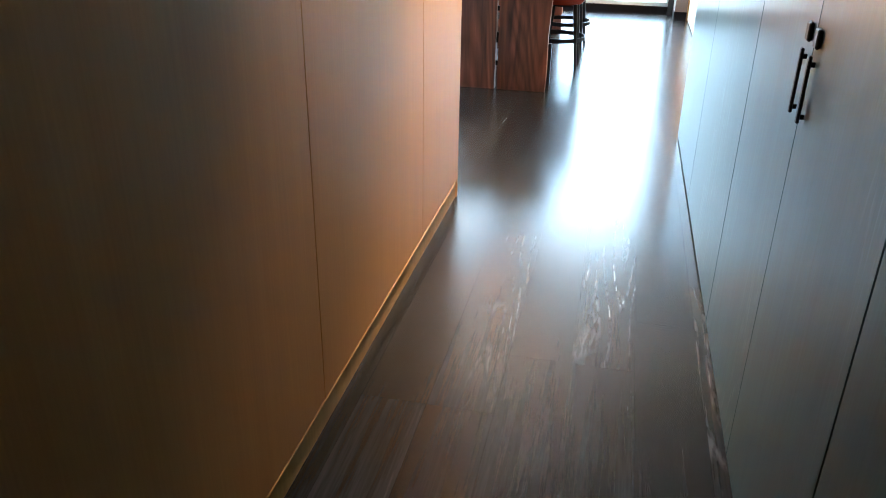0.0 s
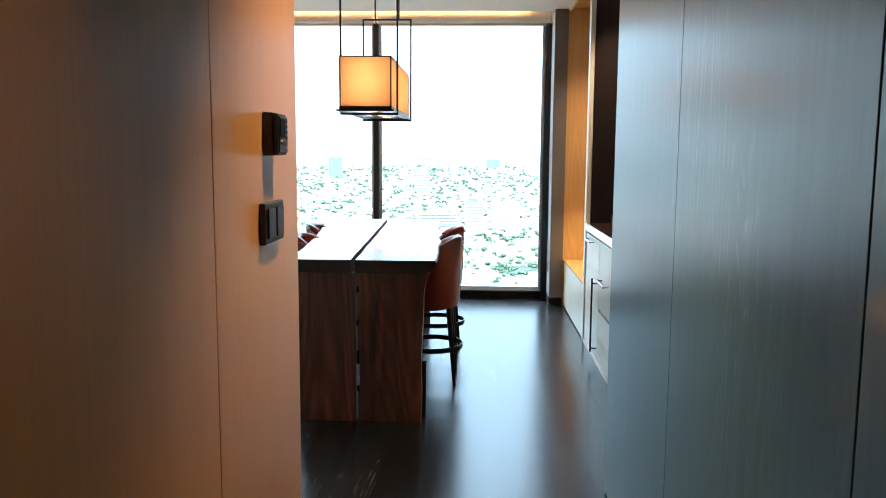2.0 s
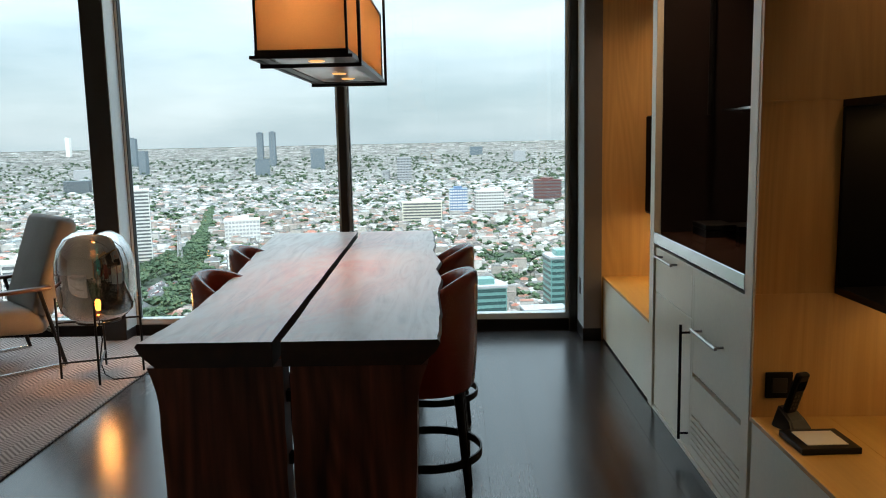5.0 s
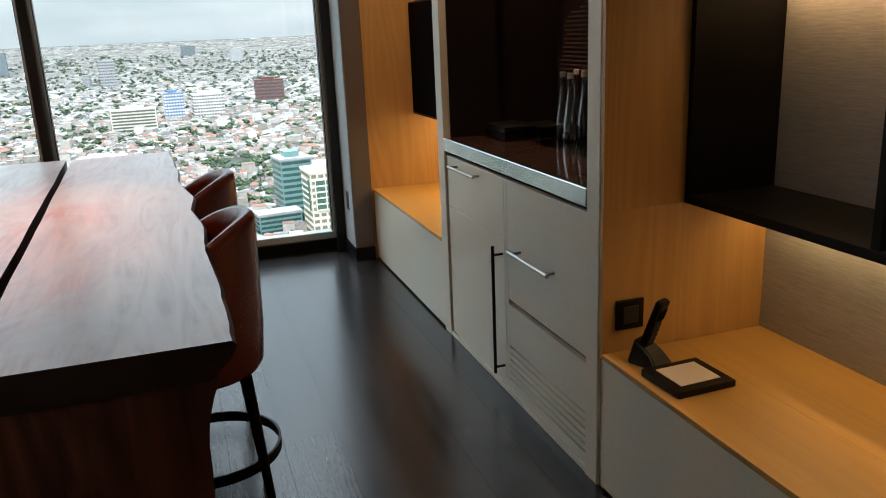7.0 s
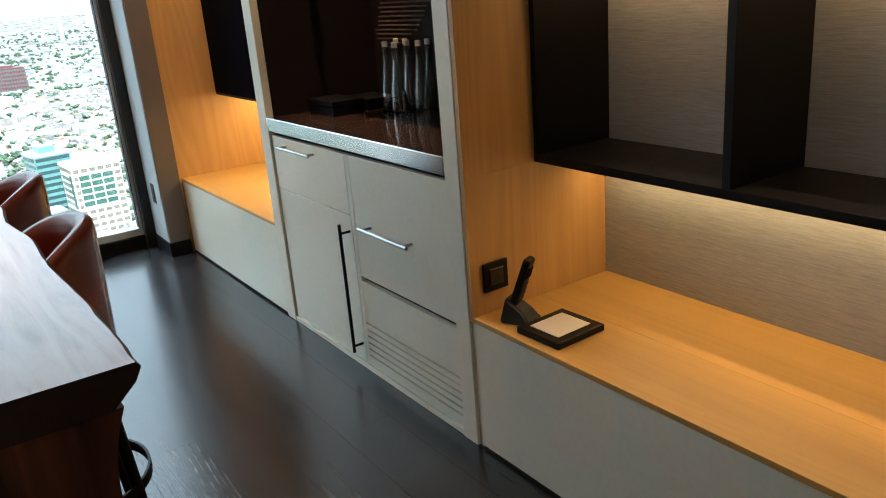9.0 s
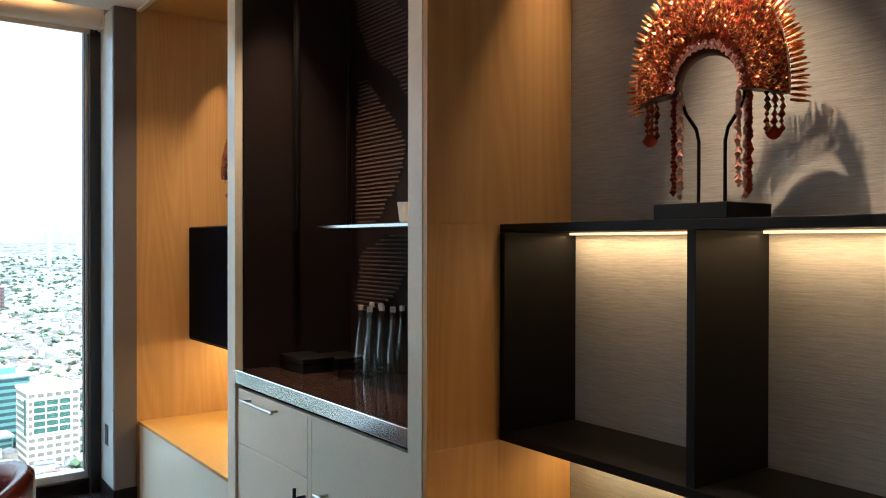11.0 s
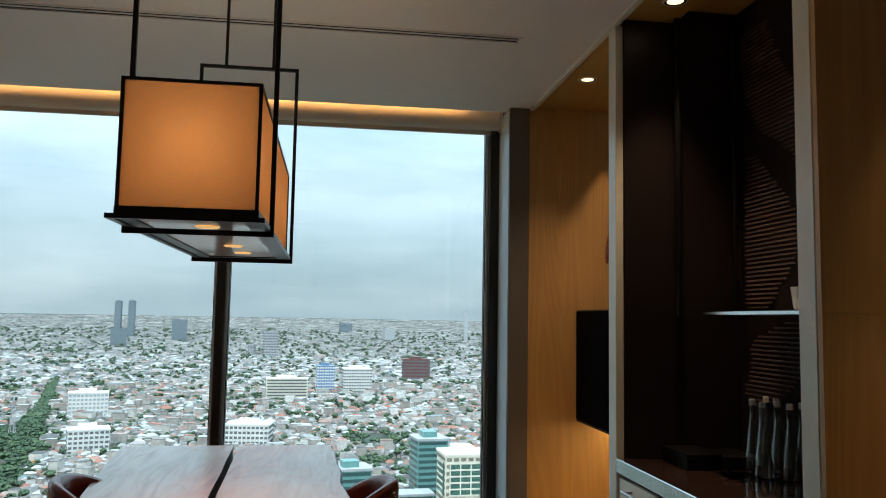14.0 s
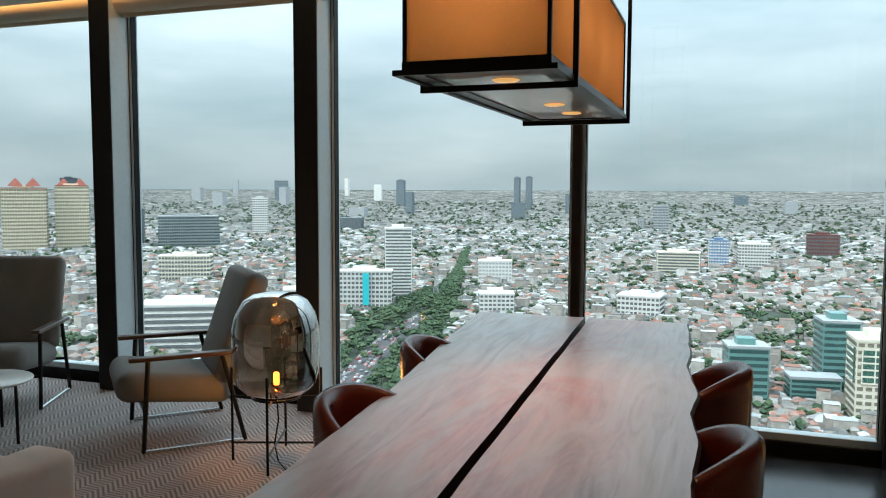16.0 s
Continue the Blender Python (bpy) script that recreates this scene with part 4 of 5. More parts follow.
for z in (0.302,):
    r = bmesh.new()
    bm_box(r, -X - 0.004, X + 0.004, Y0 - 0.004, Y0 + 0.002, z, z + 0.007)
    bm_box(r, -X - 0.004, X + 0.004, Y1 - 0.002, Y1 + 0.004, z, z + 0.007)
    bm_box(r, -X - 0.004, -X + 0.002, Y0, Y1, z, z + 0.007)
    bm_box(r, X - 0.002, X + 0.004, Y0, Y1, z, z + 0.007)
    part("top_trim", r, M_BLACKMETAL, t)
r = bmesh.new()
bm_box(r, -X - 0.005, X + 0.005, Y0 - 0.005, Y0 + 0.03, -0.006, 0.0185)
bm_box(r, -X - 0.005, X + 0.005, Y1 - 0.03, Y1 + 0.005, -0.006, 0.0185)
bm_box(r, -X - 0.005, -X + 0.03, Y0 + 0.03, Y1 - 0.03, -0.006, 0.0185)
bm_box(r, X - 0.03, X + 0.005, Y0 + 0.03, Y1 - 0.03, -0.006, 0.0185)
part("tray", r, M_BLACKMETAL, t)
r = bmesh.new()
for a in ((-X - 0.02, X + 0.02, Y0 - 0.02, Y0 - 0.006), (-X - 0.02, X + 0.02, Y1 + 0.006, Y1 + 0.02), (-X - 0.02, -X - 0.006, Y0 - 0.006, Y1 + 0.006), (X + 0.006, X + 0.02, Y0 - 0.006, Y1 + 0.006)):
    bm_box(r, *a, -0.011, 0.0)
part("lip", r, M_BLACKMETAL, t)
df = part("diffuser", B(-X + 0.031, X - 0.031, Y0 + 0.031, Y1 - 0.031, -0.003, 0.002), M_DIFFUSER, t, "frosted bottom diffuser")
for y in (-0.42, 0.1, 0.36):
    part("spot_lens", smooth(lathe([(0, 0.0), (0.026, 0.0), (0.03, 0.003)], 20)), M_SPOTAMBER, df, "lit amber spot", pose(0.02, y, -0.0065))
for y in (-0.42, 0.54):
    f = bmesh.new()
    W = 0.178
    bm_box(f, -W, W, y - 0.006, y + 0.006, -0.025, -0.0115, 0.001)
    bm_box(f, -W, W, y - 0.006, y + 0.006, 0.69, 0.702, 0.001)
    bm_box(f, -W, -W + 0.012, y - 0.006, y + 0.006, -0.0115, 0.69, 0.001)
    bm_box(f, W - 0.012, W, y - 0.006, y + 0.006, -0.0115, 0.69, 0.001)
    hang = part("hanger", f, M_BLACKMETAL, t, "black rectangular hanging frame")
    for x in (-0.085, 0.085):
        part("rod", B(x - 0.005, x + 0.005, y - 0.005, y + 0.005, 0.702, CEIL - 1.69 - 0.02), M_BLACKMETAL, hang)
    part("canopy", B(-0.115, 0.115, y - 0.03, y + 0.03, CEIL - 1.69 - 0.02, CEIL - 1.69, 0.002), M_BLACKMETAL, hang)
for y in (-0.38, 0.1, 0.36):
    spot("pendant_spot", (0.627, 6.75 + y, 1.678), (0.607, 6.75 + y, 0.8), 5, 84, 1.0, (1.0, 0.5, 0.26))
for y in (-0.44, -0.15, 0.15, 0.44):
    lp = new("pendant_bulb", bpy.data.lights.new("pendant_bulb", "POINT"))
    lp.data.energy, lp.data.color, lp.data.shadow_soft_size = 1.15, (1.0, 0.76, 0.5), 0.05
    lp.matrix_world = pose(0.607, 6.75 + y, 1.86)

# ---------- rug and lounge ----------
ob = structure("rug", B(ROOM_L + 0.05, -0.868, 3.9, 9.19, 0.0, 0.014, 0.004), M_RUG, "grey herringbone carpet covering the lounge floor", "rug")

t = thing("floor_lamp", pose(-1.11, 8.20, 0.014), "smoked-glass dome lamp on a black wire stand, lit", "lamp")
prof = [(0.0, 0.353), (0.10, 0.356), (0.165, 0.375), (0.205, 0.415), (0.22, 0.47), (0.226, 0.545), (0.228, 0.64), (0.224, 0.715), (0.205, 0.79), (0.165, 0.855), (0.11, 0.889), (0.05, 0.898), (0.0, 0.899)]
dome = part("glass_dome", smooth(lathe(prof, 48), 80), M_SMOKED, t, "smoked amber glass dome")
dome.visible_shadow = False
st = bmesh.new()
for i in range(4):
    a = radians(20 + 90 * i)
    c, s = math.cos(a), math.sin(a)
    part("leg", rod((0.235 * c, 0.235 * s, 0.0), (0.235 * c, 0.235 * s, 0.50), 0.007), M_BLACKMETAL, t)
    part("spoke", rod((0, 0, 0.095), (0.235 * c, 0.235 * s, 0.095), 0.006), M_BLACKMETAL, t)
    bm_rod(st, (0.12 * c, 0.12 * s, 0.345), (0.235 * c, 0.235 * s, 0.345), 0.006)
bm_tube(st, [(0.125 * math.cos(2 * math.pi * i / 28), 0.125 * math.sin(2 * math.pi * i / 28), 0.345) for i in range(28)], 0.007, 6, True)
part("cradle", st, M_BLACKMETAL, t, "black wire cradle")
part("socket", smooth(lathe([(0, 0.357), (0.03, 0.357), (0.03, 0.375), (0.016, 0.385), (0.016, 0.405), (0, 0.405)], 20)), M_COPPER, t, "brass bulb socket")
bulb = part("bulb", smooth(lathe([(0, 0.406), (0.014, 0.407), (0.0165, 0.42), (0.0165, 0.465), (0.01, 0.473), (0, 0.475)], 18)), M_FILAMENT, t, "glowing amber tube bulb")
bulb.visible_shadow = False
cb = bmesh.new()
bm_tube(cb, [(0, 0, 0.345), (0.01, 0.0, 0.22), (-0.01, -0.01, 0.09), (0.03, -0.04, 0.012), (0.12, -0.12, 0.004), (0.25, -0.08, 0.004), (0.4, 0.1, 0.004)], 0.004, 6)
part("cord", cb, M_BLACK, t, "black power cord")
lp = new("lamp_bulb", bpy.data.lights.new("lamp_bulb", "POINT"))
lp.data.energy, lp.data.color, lp.data.shadow_soft_size = 5, (1.0, 0.42, 0.1), 0.02
lp.matrix_world = pose(-1.11, 8.20, 0.46)


def cushion(x0, x1, y0, y1, z0, z1, r, puff=0.012):
    bm = B(x0, x1, y0, y1, z0, z1, r, 4)
    for v in bm.verts:
        v.co += puff * noise.noise_vector(v.co * 5)
    return smooth(bm, 50)


def armchair(m, label):
    t = thing("armchair", m, label, "armchair", "lounge armchairs")
    tilt = pose(0, 0.17, 0.31, -19, 0, 0)
    part("seat", cushion(-0.30, 0.30, -0.39, 0.24, -0.085, 0.08, 0.075), M_GREYFAB, t, "", pose(0, 0, 0.315, -8, 0, 0))
    part("backrest", cushion(-0.31, 0.31, -0.06, 0.075, 0.02, 0.675, 0.055), M_GREYFAB, t, "", tilt)
    for s in (-1, 1):
        f = part("side_frame", B(s * 0.345 - 0.007, s * 0.345 + 0.007, -0.27, 0.29, 0.0, 0.02, 0.002), M_STEEL, t, "steel sled base bar")
        part("leg_bar", rod((s * 0.345, -0.262, 0.01), (s * 0.345, -0.23, 0.51), 0.013, None, 8), M_BLACKMETAL, f, "blackened steel front leg")
        part("leg_bar", rod((s * 0.345, 0.282, 0.01), (s * 0.345, 0.16, 0.51), 0.013, None, 8), M_BLACKMETAL, f, "blackened steel rear leg")
        part("armrest", B(s * 0.35 - 0.03, s * 0.35 + 0.03, -0.33, 0.23, 0.51, 0.535, 0.009, 2), M_ARMWOOD, f, "walnut armrest")
    part("crossbar", rod((-0.34, 0.22, 0.24), (0.34, 0.22, 0.24), 0.011), M_BLACKMETAL, t)
    part("crossbar", rod((-0.34, -0.245, 0.22), (0.34, -0.245, 0.22), 0.011), M_BLACKMETAL, t)
    return t


armchair(pose(-1.895, 8.45, 0.014, 0, 0, -43.8), "low grey upholstered armchair with walnut arms, steel sled")
armchair(pose(-3.46, 8.56, 0.014, 0, 0, 26.7), "grey upholstered armchair standing before the window")

t = thing("side_table", pose(-2.85, 7.93, 0.014), "small round side table with pale top, black legs", "table")
part("top", smooth(lathe([(0, 0.35), (0.24, 0.35), (0.247, 0.346), (0.25, 0.34), (0.247, 0.334), (0, 0.334)], 48), 50), M_CERAMIC, t)
for i in range(3):
    a = radians(0 + 120 * i)
    part("leg", rod((0.235 * math.cos(a), 0.235 * math.sin(a), 0.0), (0.23 * math.cos(a), 0.23 * math.sin(a), 0.334), 0.009), M_BLACKMETAL, t)

t = thing("sofa", pose(-2.08, 6.40, 0.014), "blush upholstered sofa with square arms", "sofa")
part("base", cushion(-1.0, 1.0, -0.42, 0.40, 0.10, 0.28, 0.03, 0.004), M_BLUSH, t)
part("backrest", cushion(-0.98, 0.98, -0.44, -0.22, 0.24, 0.60, 0.05), M_BLUSH, t)
part("seat_cushion", cushion(-0.80, -0.005, -0.22, 0.42, 0.275, 0.44, 0.05), M_BLUSH, t)
part("seat_cushion", cushion(0.005, 0.80, -0.22, 0.42, 0.275, 0.44, 0.05), M_BLUSH, t)
for s in (-1, 1):
    part("arm", cushion(s * 0.9 - 0.1, s * 0.9 + 0.1, -0.40, 0.42, 0.12, 0.50, 0.04), M_BLUSH, t)
for x in (-0.85, 0.85):
    for y in (-0.33, 0.32):
        part("foot", rod((x, y, 0.0), (x, y, 0.11), 0.016, 0.022), M_BLACK, t)

# ---------- small things on the built-in wall ----------
def bottle():
    t = thing("water_bottle", pose(0, 0, 0), "clear glass water bottle with pale stopper", "bottle", "water bottles on the counter")
    out_ = [(0.0, 0.0), (0.027, 0.001), (0.033, 0.006), (0.035, 0.02), (0.033, 0.055), (0.0275, 0.095), (0.0205, 0.14), (0.0145, 0.18), (0.0125, 0.21), (0.0120, 0.24), (0.0145, 0.242), (0.0145, 0.25)]
    inner = [(max(r_ - 0.003, 0.0), z_ + (0.004 if z_ < 0.002 else 0.0)) for r_, z_ in reversed(out_)]
    part("glass_body", smooth(lathe(out_ + inner, 24), 60), M_CLEAR, t)
    part("stopper", smooth(lathe([(0, 0.2505), (0.0118, 0.2505), (0.0118, 0.269), (0.009, 0.272), (0, 0.272)], 16)), M_CERAMIC, t, "pale stopper")
    return t


spots = [(2.63, 7.29), (2.515, 7.19), (2.625, 7.21), (2.495, 7.085), (2.575, 7.12), (2.57, 7.03), (2.635, 7.06)]
bt = bottle()
bt.matrix_basis = pose(*spots[0], 0.921)
for i, (x, y) in enumerate(spots[1:]):
    copy_thing(bt, pose(x, y, 0.921, 0, 0, 40 * i + 17))

t = thing("service_box", pose(2.345, 7.345, 0.921), "low black lacquer box on the dark counter", "box")
part("base", B(-0.07, 0.07, -0.11, 0.11, 0.0, 0.035, 0.002), M_BLACK, t)
part("lid", B(-0.072, 0.072, -0.112, 0.112, 0.036, 0.06, 0.003), M_BLACK, t)
t = thing("service_box", pose(2.50, 7.33, 0.921), "low black lacquer tray box behind the first", "box")
part("base", B(-0.07, 0.07, -0.1, 0.1, 0.0, 0.03, 0.002), M_BLACK, t)
part("lid", B(-0.072, 0.072, -0.102, 0.102, 0.031, 0.05, 0.003), M_BLACK, t)

t = thing("cup", pose(2.42, 6.70, 1.5203), "small white cup on the pantry shelf", "cup")
part("bowl", smooth(lathe([(0, 0.0), (0.026, 0.0), (0.03, 0.01), (0.038, 0.075), (0.035, 0.075), (0.027, 0.012), (0, 0.008)], 24)), M_CERAMIC, t)
h = bmesh.new()
bm_tube(h, [(0.035, 0, 0.06), (0.055, 0, 0.055), (0.058, 0, 0.035), (0.033, 0, 0.02)], 0.004, 6)
part("handle", h, M_CERAMIC, t)

t = thing("cordless_phone", pose(2.19, 6.015, 0.447, 0, 0, 25), "black cordless telephone standing in its charging base", "telephone")
bs = bmesh.new()
vs = [bs.verts.new(c) for c in ((-0.045, -0.05, 0), (0.045, -0.05, 0), (0.045, 0.05, 0), (-0.045, 0.05, 0), (-0.03, -0.02, 0.035), (0.03, -0.02, 0.035), (0.03, 0.035, 0.075), (-0.03, 0.035, 0.075))]
for f in ((0, 1, 2, 3), (4, 5, 6, 7), (0, 1, 5, 4), (1, 2, 6, 5), (2, 3, 7, 6), (3, 0, 4, 7)):
    bs.faces.new([vs[i] for i in f])
bmesh.ops.recalc_face_normals(bs, faces=bs.faces)
bmesh.ops.bevel(bs, geom=list(bs.edges), offset=0.006, segments=2, affect="EDGES")
part("base", bs, M_GREYPLASTIC, t)
hs = part("handset", B(-0.024, 0.024, -0.012, 0.012, 0.0, 0.165, 0.008, 2), M_BLACK, t, "", pose(0.0, 0.02, 0.04, 20, 0, 0))
part("display", B(-0.017, 0.017, -0.0135, -0.012, 0.105, 0.14), M_SCREEN, hs)
for i in range(4):
    for j in range(3):
        part("key", B(-0.017 + j * 0.0125, -0.007 + j * 0.0125, -0.0138, -0.012, 0.03 + i * 0.016, 0.04 + i * 0.016, 0.001), M_GREYPLASTIC, hs)

t = thing("wall_socket", pose(2.185, 6.125, 0.56), "black square socket plate on the veneer side", "socket")
part("plate", B(-0.045, 0.045, -0.011, 0.0, -0.045, 0.045, 0.003, 2), M_BLACK, t)
part("insert", B(-0.026, 0.026, -0.014, -0.0112, -0.026, 0.026, 0.002), M_GREYPLASTIC, t)
t = thing("wall_socket", pose(1.972, 9.07, 0.36), "small black socket on the column side", "socket")
part("plate", B(-0.011, 0.0, -0.04, 0.04, -0.06, 0.06, 0.003, 2), M_BLACK, t)
part("insert", B(-0.014, -0.0112, -0.024, 0.024, -0.03, 0.03, 0.002), M_GREYPLASTIC, t)

t = thing("note_tray", pose(2.215, 5.875, 0.447, 0, 0, 2), "black leather note tray holding a cream card", "tray")
part("tray", B(-0.09, 0.09, -0.082, 0.082, 0.0, 0.02, 0.003, 2), M_BLACK, t)
part("card", B(-0.062, 0.062, -0.055, 0.055, 0.0202, 0.0225), M_CARD, t, "blank cream card")

# ---------- headdress ----------
HEAD_M = pose(2.46, 5.478, 1.506, 0, 0, 22) @ Matrix.Diagonal((0.98, 0.86, 1.0, 1))
t = thing("headdress", HEAD_M, "gilded copper ceremonial headdress with fringe and tassels", "headdress")
pl = B(-0.088, 0.088, -0.10, 0.10, 0.0, 0.037, 0.002)
pl.transform(HEAD_M.inverted() @ pose(2.46, 5.478, 1.506))
part("plinth", pl, M_BLACK, t, "black display base")
CZ = 0.305
for s in (-1, 1):
    st = bmesh.new()
    bm_tube(st, [(0, s * 0.035, 0.038), (0, s * 0.035, 0.185), (0, s * 0.042, 0.215), (0, s * 0.068, 0.25), (0, s * 0.083, 0.285), (0, s * 0.085, 0.31)], 0.005, 8)
    part("stand_rod", smooth(st), M_BLACK, t, "black bent stand rod")


SPREAD = 96


def tall(r):
    """The crown stands higher than it is wide, the more so towards its rim."""
    return 1.0 + 3.1 * max(0.0, r - 0.085)


def arch_point(a, r, bulge):
    """Point on the arch: a from -1 (one foot) to 1 (other foot)."""
    th = radians(SPREAD) * a
    return Vector((bulge, math.sin(th) * r, CZ + math.cos(th) * r * tall(r)))


bd = bmesh.new()
n = 44
rows = []
for i in range(n + 1):
    a = -1 + 2 * i / n
    rows.append([bd.verts.new(arch_point(a, r, x)) for r, x in ((0.079, -0.045), (0.09, -0.055), (0.15, -0.05), (0.195, -0.025), (0.2, -0.01), (0.19, 0.0), (0.095, 0.0), (0.079, -0.005))])
for p, q in zip(rows, rows[1:]):
    for j in range(8):
        bd.faces.new((p[j], p[(j + 1) % 8], q[(j + 1) % 8], q[j]))
bd.faces.new(rows[0])
bd.faces.new(rows[-1])
bmesh.ops.recalc_face_normals(bd, faces=bd.faces)
part("crown_band", smooth(bd, 60), M_BAND, t, "dark red lined band")
rim = bmesh.new()
bm_tube(rim, [arch_point(-1 + 2 * i / 48, 0.198, -0.03) for i in range(49)], 0.0032, 6)
part("crown_rim", smooth(rim), M_COPPER, t, "thin gilded rim wire")

rng = random.Random(5)


def flake_mesh(count, r0, r1, size, seed):
    """Little folded metal leaves scattered over the crown's front."""
    rr = random.Random(seed)
    bm = bmesh.new()
    for _ in range(count):
        a, r = rr.uniform(-1, 1), rr.uniform(r0, r1)
        f = (r - 0.085) / 0.115
        x = -0.058 - 0.016 * math.sin(f * 3.0) + 0.035 * f * f
        c = arch_point(a, r, x + rr.uniform(-0.012, 0.004))
        th = radians(SPREAD) * a
        outw = Vector((0, math.sin(th), math.cos(th)))
        n_ = (Vector((-1, 0, 0)) + 0.6 * Vector((rr.uniform(-1, 1), rr.uniform(-1, 1), rr.uniform(-1, 1)))).normalized()
        u = (outw - n_ * outw.dot(n_)).normalized()
        u = (Matrix.Rotation(rr.uniform(-0.9, 0.9), 3, n_) @ u).normalized()
        w = n_.cross(u)
        s = size * rr.uniform(0.6, 1.3)
        v = [bm.verts.new(c + p) for p in (-u * s, w * s * 0.55 + n_ * s * 0.25, u * s, -w * s * 0.55 + n_ * s * 0.25)]
        bm.faces.new((v[0], v[1], v[2]))
        bm.faces.new((v[0], v[2], v[3]))
    return bm


o = part("leaf_ornament", flake_mesh(4600, 0.112, 0.197, 0.0058, 3), M_COPPER, t, "dense gilded copper leaf ornaments")
o["kind"] = "stuff"
o = part("red_ornament", flake_mesh(3600, 0.088, 0.197, 0.006, 8), M_COPPER_RED, t, "red copper leaf ornaments")
o["kind"] = "stuff"


def petal(length, width, curl=0.2):
    bm = bmesh.new()
    rows = []
    for i in range(5):
        f = i / 4
        w = width * (0.35 + 0.9 * math.sin(math.pi * min(1, f * 0.8 + 0.12)))
        rows.append([bm.verts.new((curl * length * f * f + d, y, length * f)) for y, d in ((-w, 0.0), (0, -w * 0.5), (w, 0.0))])
    for p, q in zip(rows, rows[1:]):
        for j in range(2):
            bm.faces.new((p[j], p[j + 1], q[j + 1], q[j]))
    bmesh.ops.solidify(bm, geom=bm.faces[:], thickness=0.0006)
    return bm


PET = mesh_of("fringe_leaf", petal(0.044, 0.0029), M_COPPER)
for layer, (r, cnt, x, sc) in enumerate(((0.2, 76, 0.0, 1.0), (0.196, 76, 0.014, 0.9))):
    for i in range(cnt):
        a = -1.02 + 2.04 * i / (cnt - 1)
        th = radians(SPREAD) * a
        c = arch_point(a, r, x)
        ob = new("fringe_leaf", PET)
        ob.parent = t
        ob.matrix_basis = Matrix.Translation(c) @ Euler((-th + rng.uniform(-0.06, 0.06), rng.uniform(-0.15, 0.2), 0)).to_matrix().to_4x4() @ Matrix.Diagonal((1, 1, sc * rng.uniform(0.85, 1.1), 1))
FL = bmesh.new()
for i in range(5):
    a = 2 * math.pi * i / 5
    c = Vector((0, math.cos(a) * 0.006, math.sin(a) * 0.006))
    vs = [FL.verts.new(c + Vector((-0.002, math.cos(b) * 0.0045, math.sin(b) * 0.0045))) for b in [2 * math.pi * j / 6 for j in range(6)]]
    ctr = FL.verts.new(c + Vector((-0.004, 0, 0)))
    for j in range(6):
        FL.faces.new((vs[j], vs[(j + 1) % 6], ctr))
bmesh.ops.create_icosphere(FL, subdivisions=1, radius=0.0035, matrix=Matrix.Translation((-0.005, 0, 0)))
FLM = mesh_of("rosette", FL, M_PINK)
for i in range(19):
    a = -0.95 + 1.9 * i / 18
    ob = new("rosette", FLM)
    ob.parent = t
    ob.matrix_basis = Matrix.Translation(arch_point(a, 0.092, -0.066)) @ Euler((rng.uniform(0, 6), 0, 0)).to_matrix().to_4x4() @ Matrix.Scale(1.25, 4)


def tassel(y, x, z0, drops, step, size, col, red):
    bm = bmesh.new()
    bm_rod(bm, (0, 0, 0), (0, 0, -drops * step), 0.001, None, 5)
    for k in range(drops):
        z = -(k + 0.6) * step
        s = size * (0.8 + 0.4 * ((k * 7 + red) % 3) / 2)
        c = Vector((0.002 * math.sin(k * 2.1), 0.002 * math.cos(k * 1.7), z))
        p = [bm.verts.new(c + Vector(q)) for q in ((0, 0, s), (-0.35 * s, 0.75 * s, -0.2 * s), (0, 0, -s), (-0.35 * s, -0.75 * s, -0.2 * s), (0.35 * s, 0, 0), (-0.6 * s, 0, 0.1 * s))]
        for f in ((0, 1, 5), (1, 2, 5), (2, 3, 5), (3, 0, 5), (0, 4, 1), (1, 4, 2), (2, 4, 3), (3, 4, 0)):
            bm.faces.new([p[i] for i in f])
    bmesh.ops.recalc_face_normals(bm, faces=bm.faces)
    return part("tassel", bm, col, t, "", pose(x, y, z0))


for s in (-1, 1):
    for k, dy in enumerate((0.076, 0.1, 0.088)):
        tassel(s * dy, -0.03 + 0.02 * k, CZ - 0.005, 22 + k, 0.0102, 0.0118, M_PINK if k != 1 else M_COPPER_RED, k)
    for k, dy in enumerate((0.145, 0.162, 0.178)):
        tassel(s * dy, -0.02 + 0.01 * k, CZ - 0.01, 6, 0.016, 0.0115, M_COPPER_RED if k else M_COPPER, k)
    fan = bmesh.new()
    vs = [fan.verts.new((0, 0, 0.0))] + [fan.verts.new((-0.004, 0.026 * math.sin(a), -0.034 * math.cos(a))) for a in [radians(d) for d in (-62, -35, -12, 12, 35, 62)]]
    for j in range(1, 6):
        fan.faces.new((vs[0], vs[j], vs[j + 1]))
    bmesh.ops.solidify(fan, geom=fan.faces[:], thickness=0.001)
    part("fan_pendant", fan, M_COPPER_RED, t, "red copper fan pendant", pose(-0.02, s * 0.162, CZ - 0.095))

copy_thing(t, pose(2.47, 8.28, 1.506, 0, 0, 22) @ Matrix.Diagonal((0.98, 0.86, 1.0, 1)))

# ---------- city ----------
def terrain(x, y):
    """The plain lies flat near the tower and rises very slowly towards the horizon."""
    r = np.hypot(x, y)
    return GROUND + 124.0 * (np.clip(r - 900, 0, None) / 3950) ** 1.6


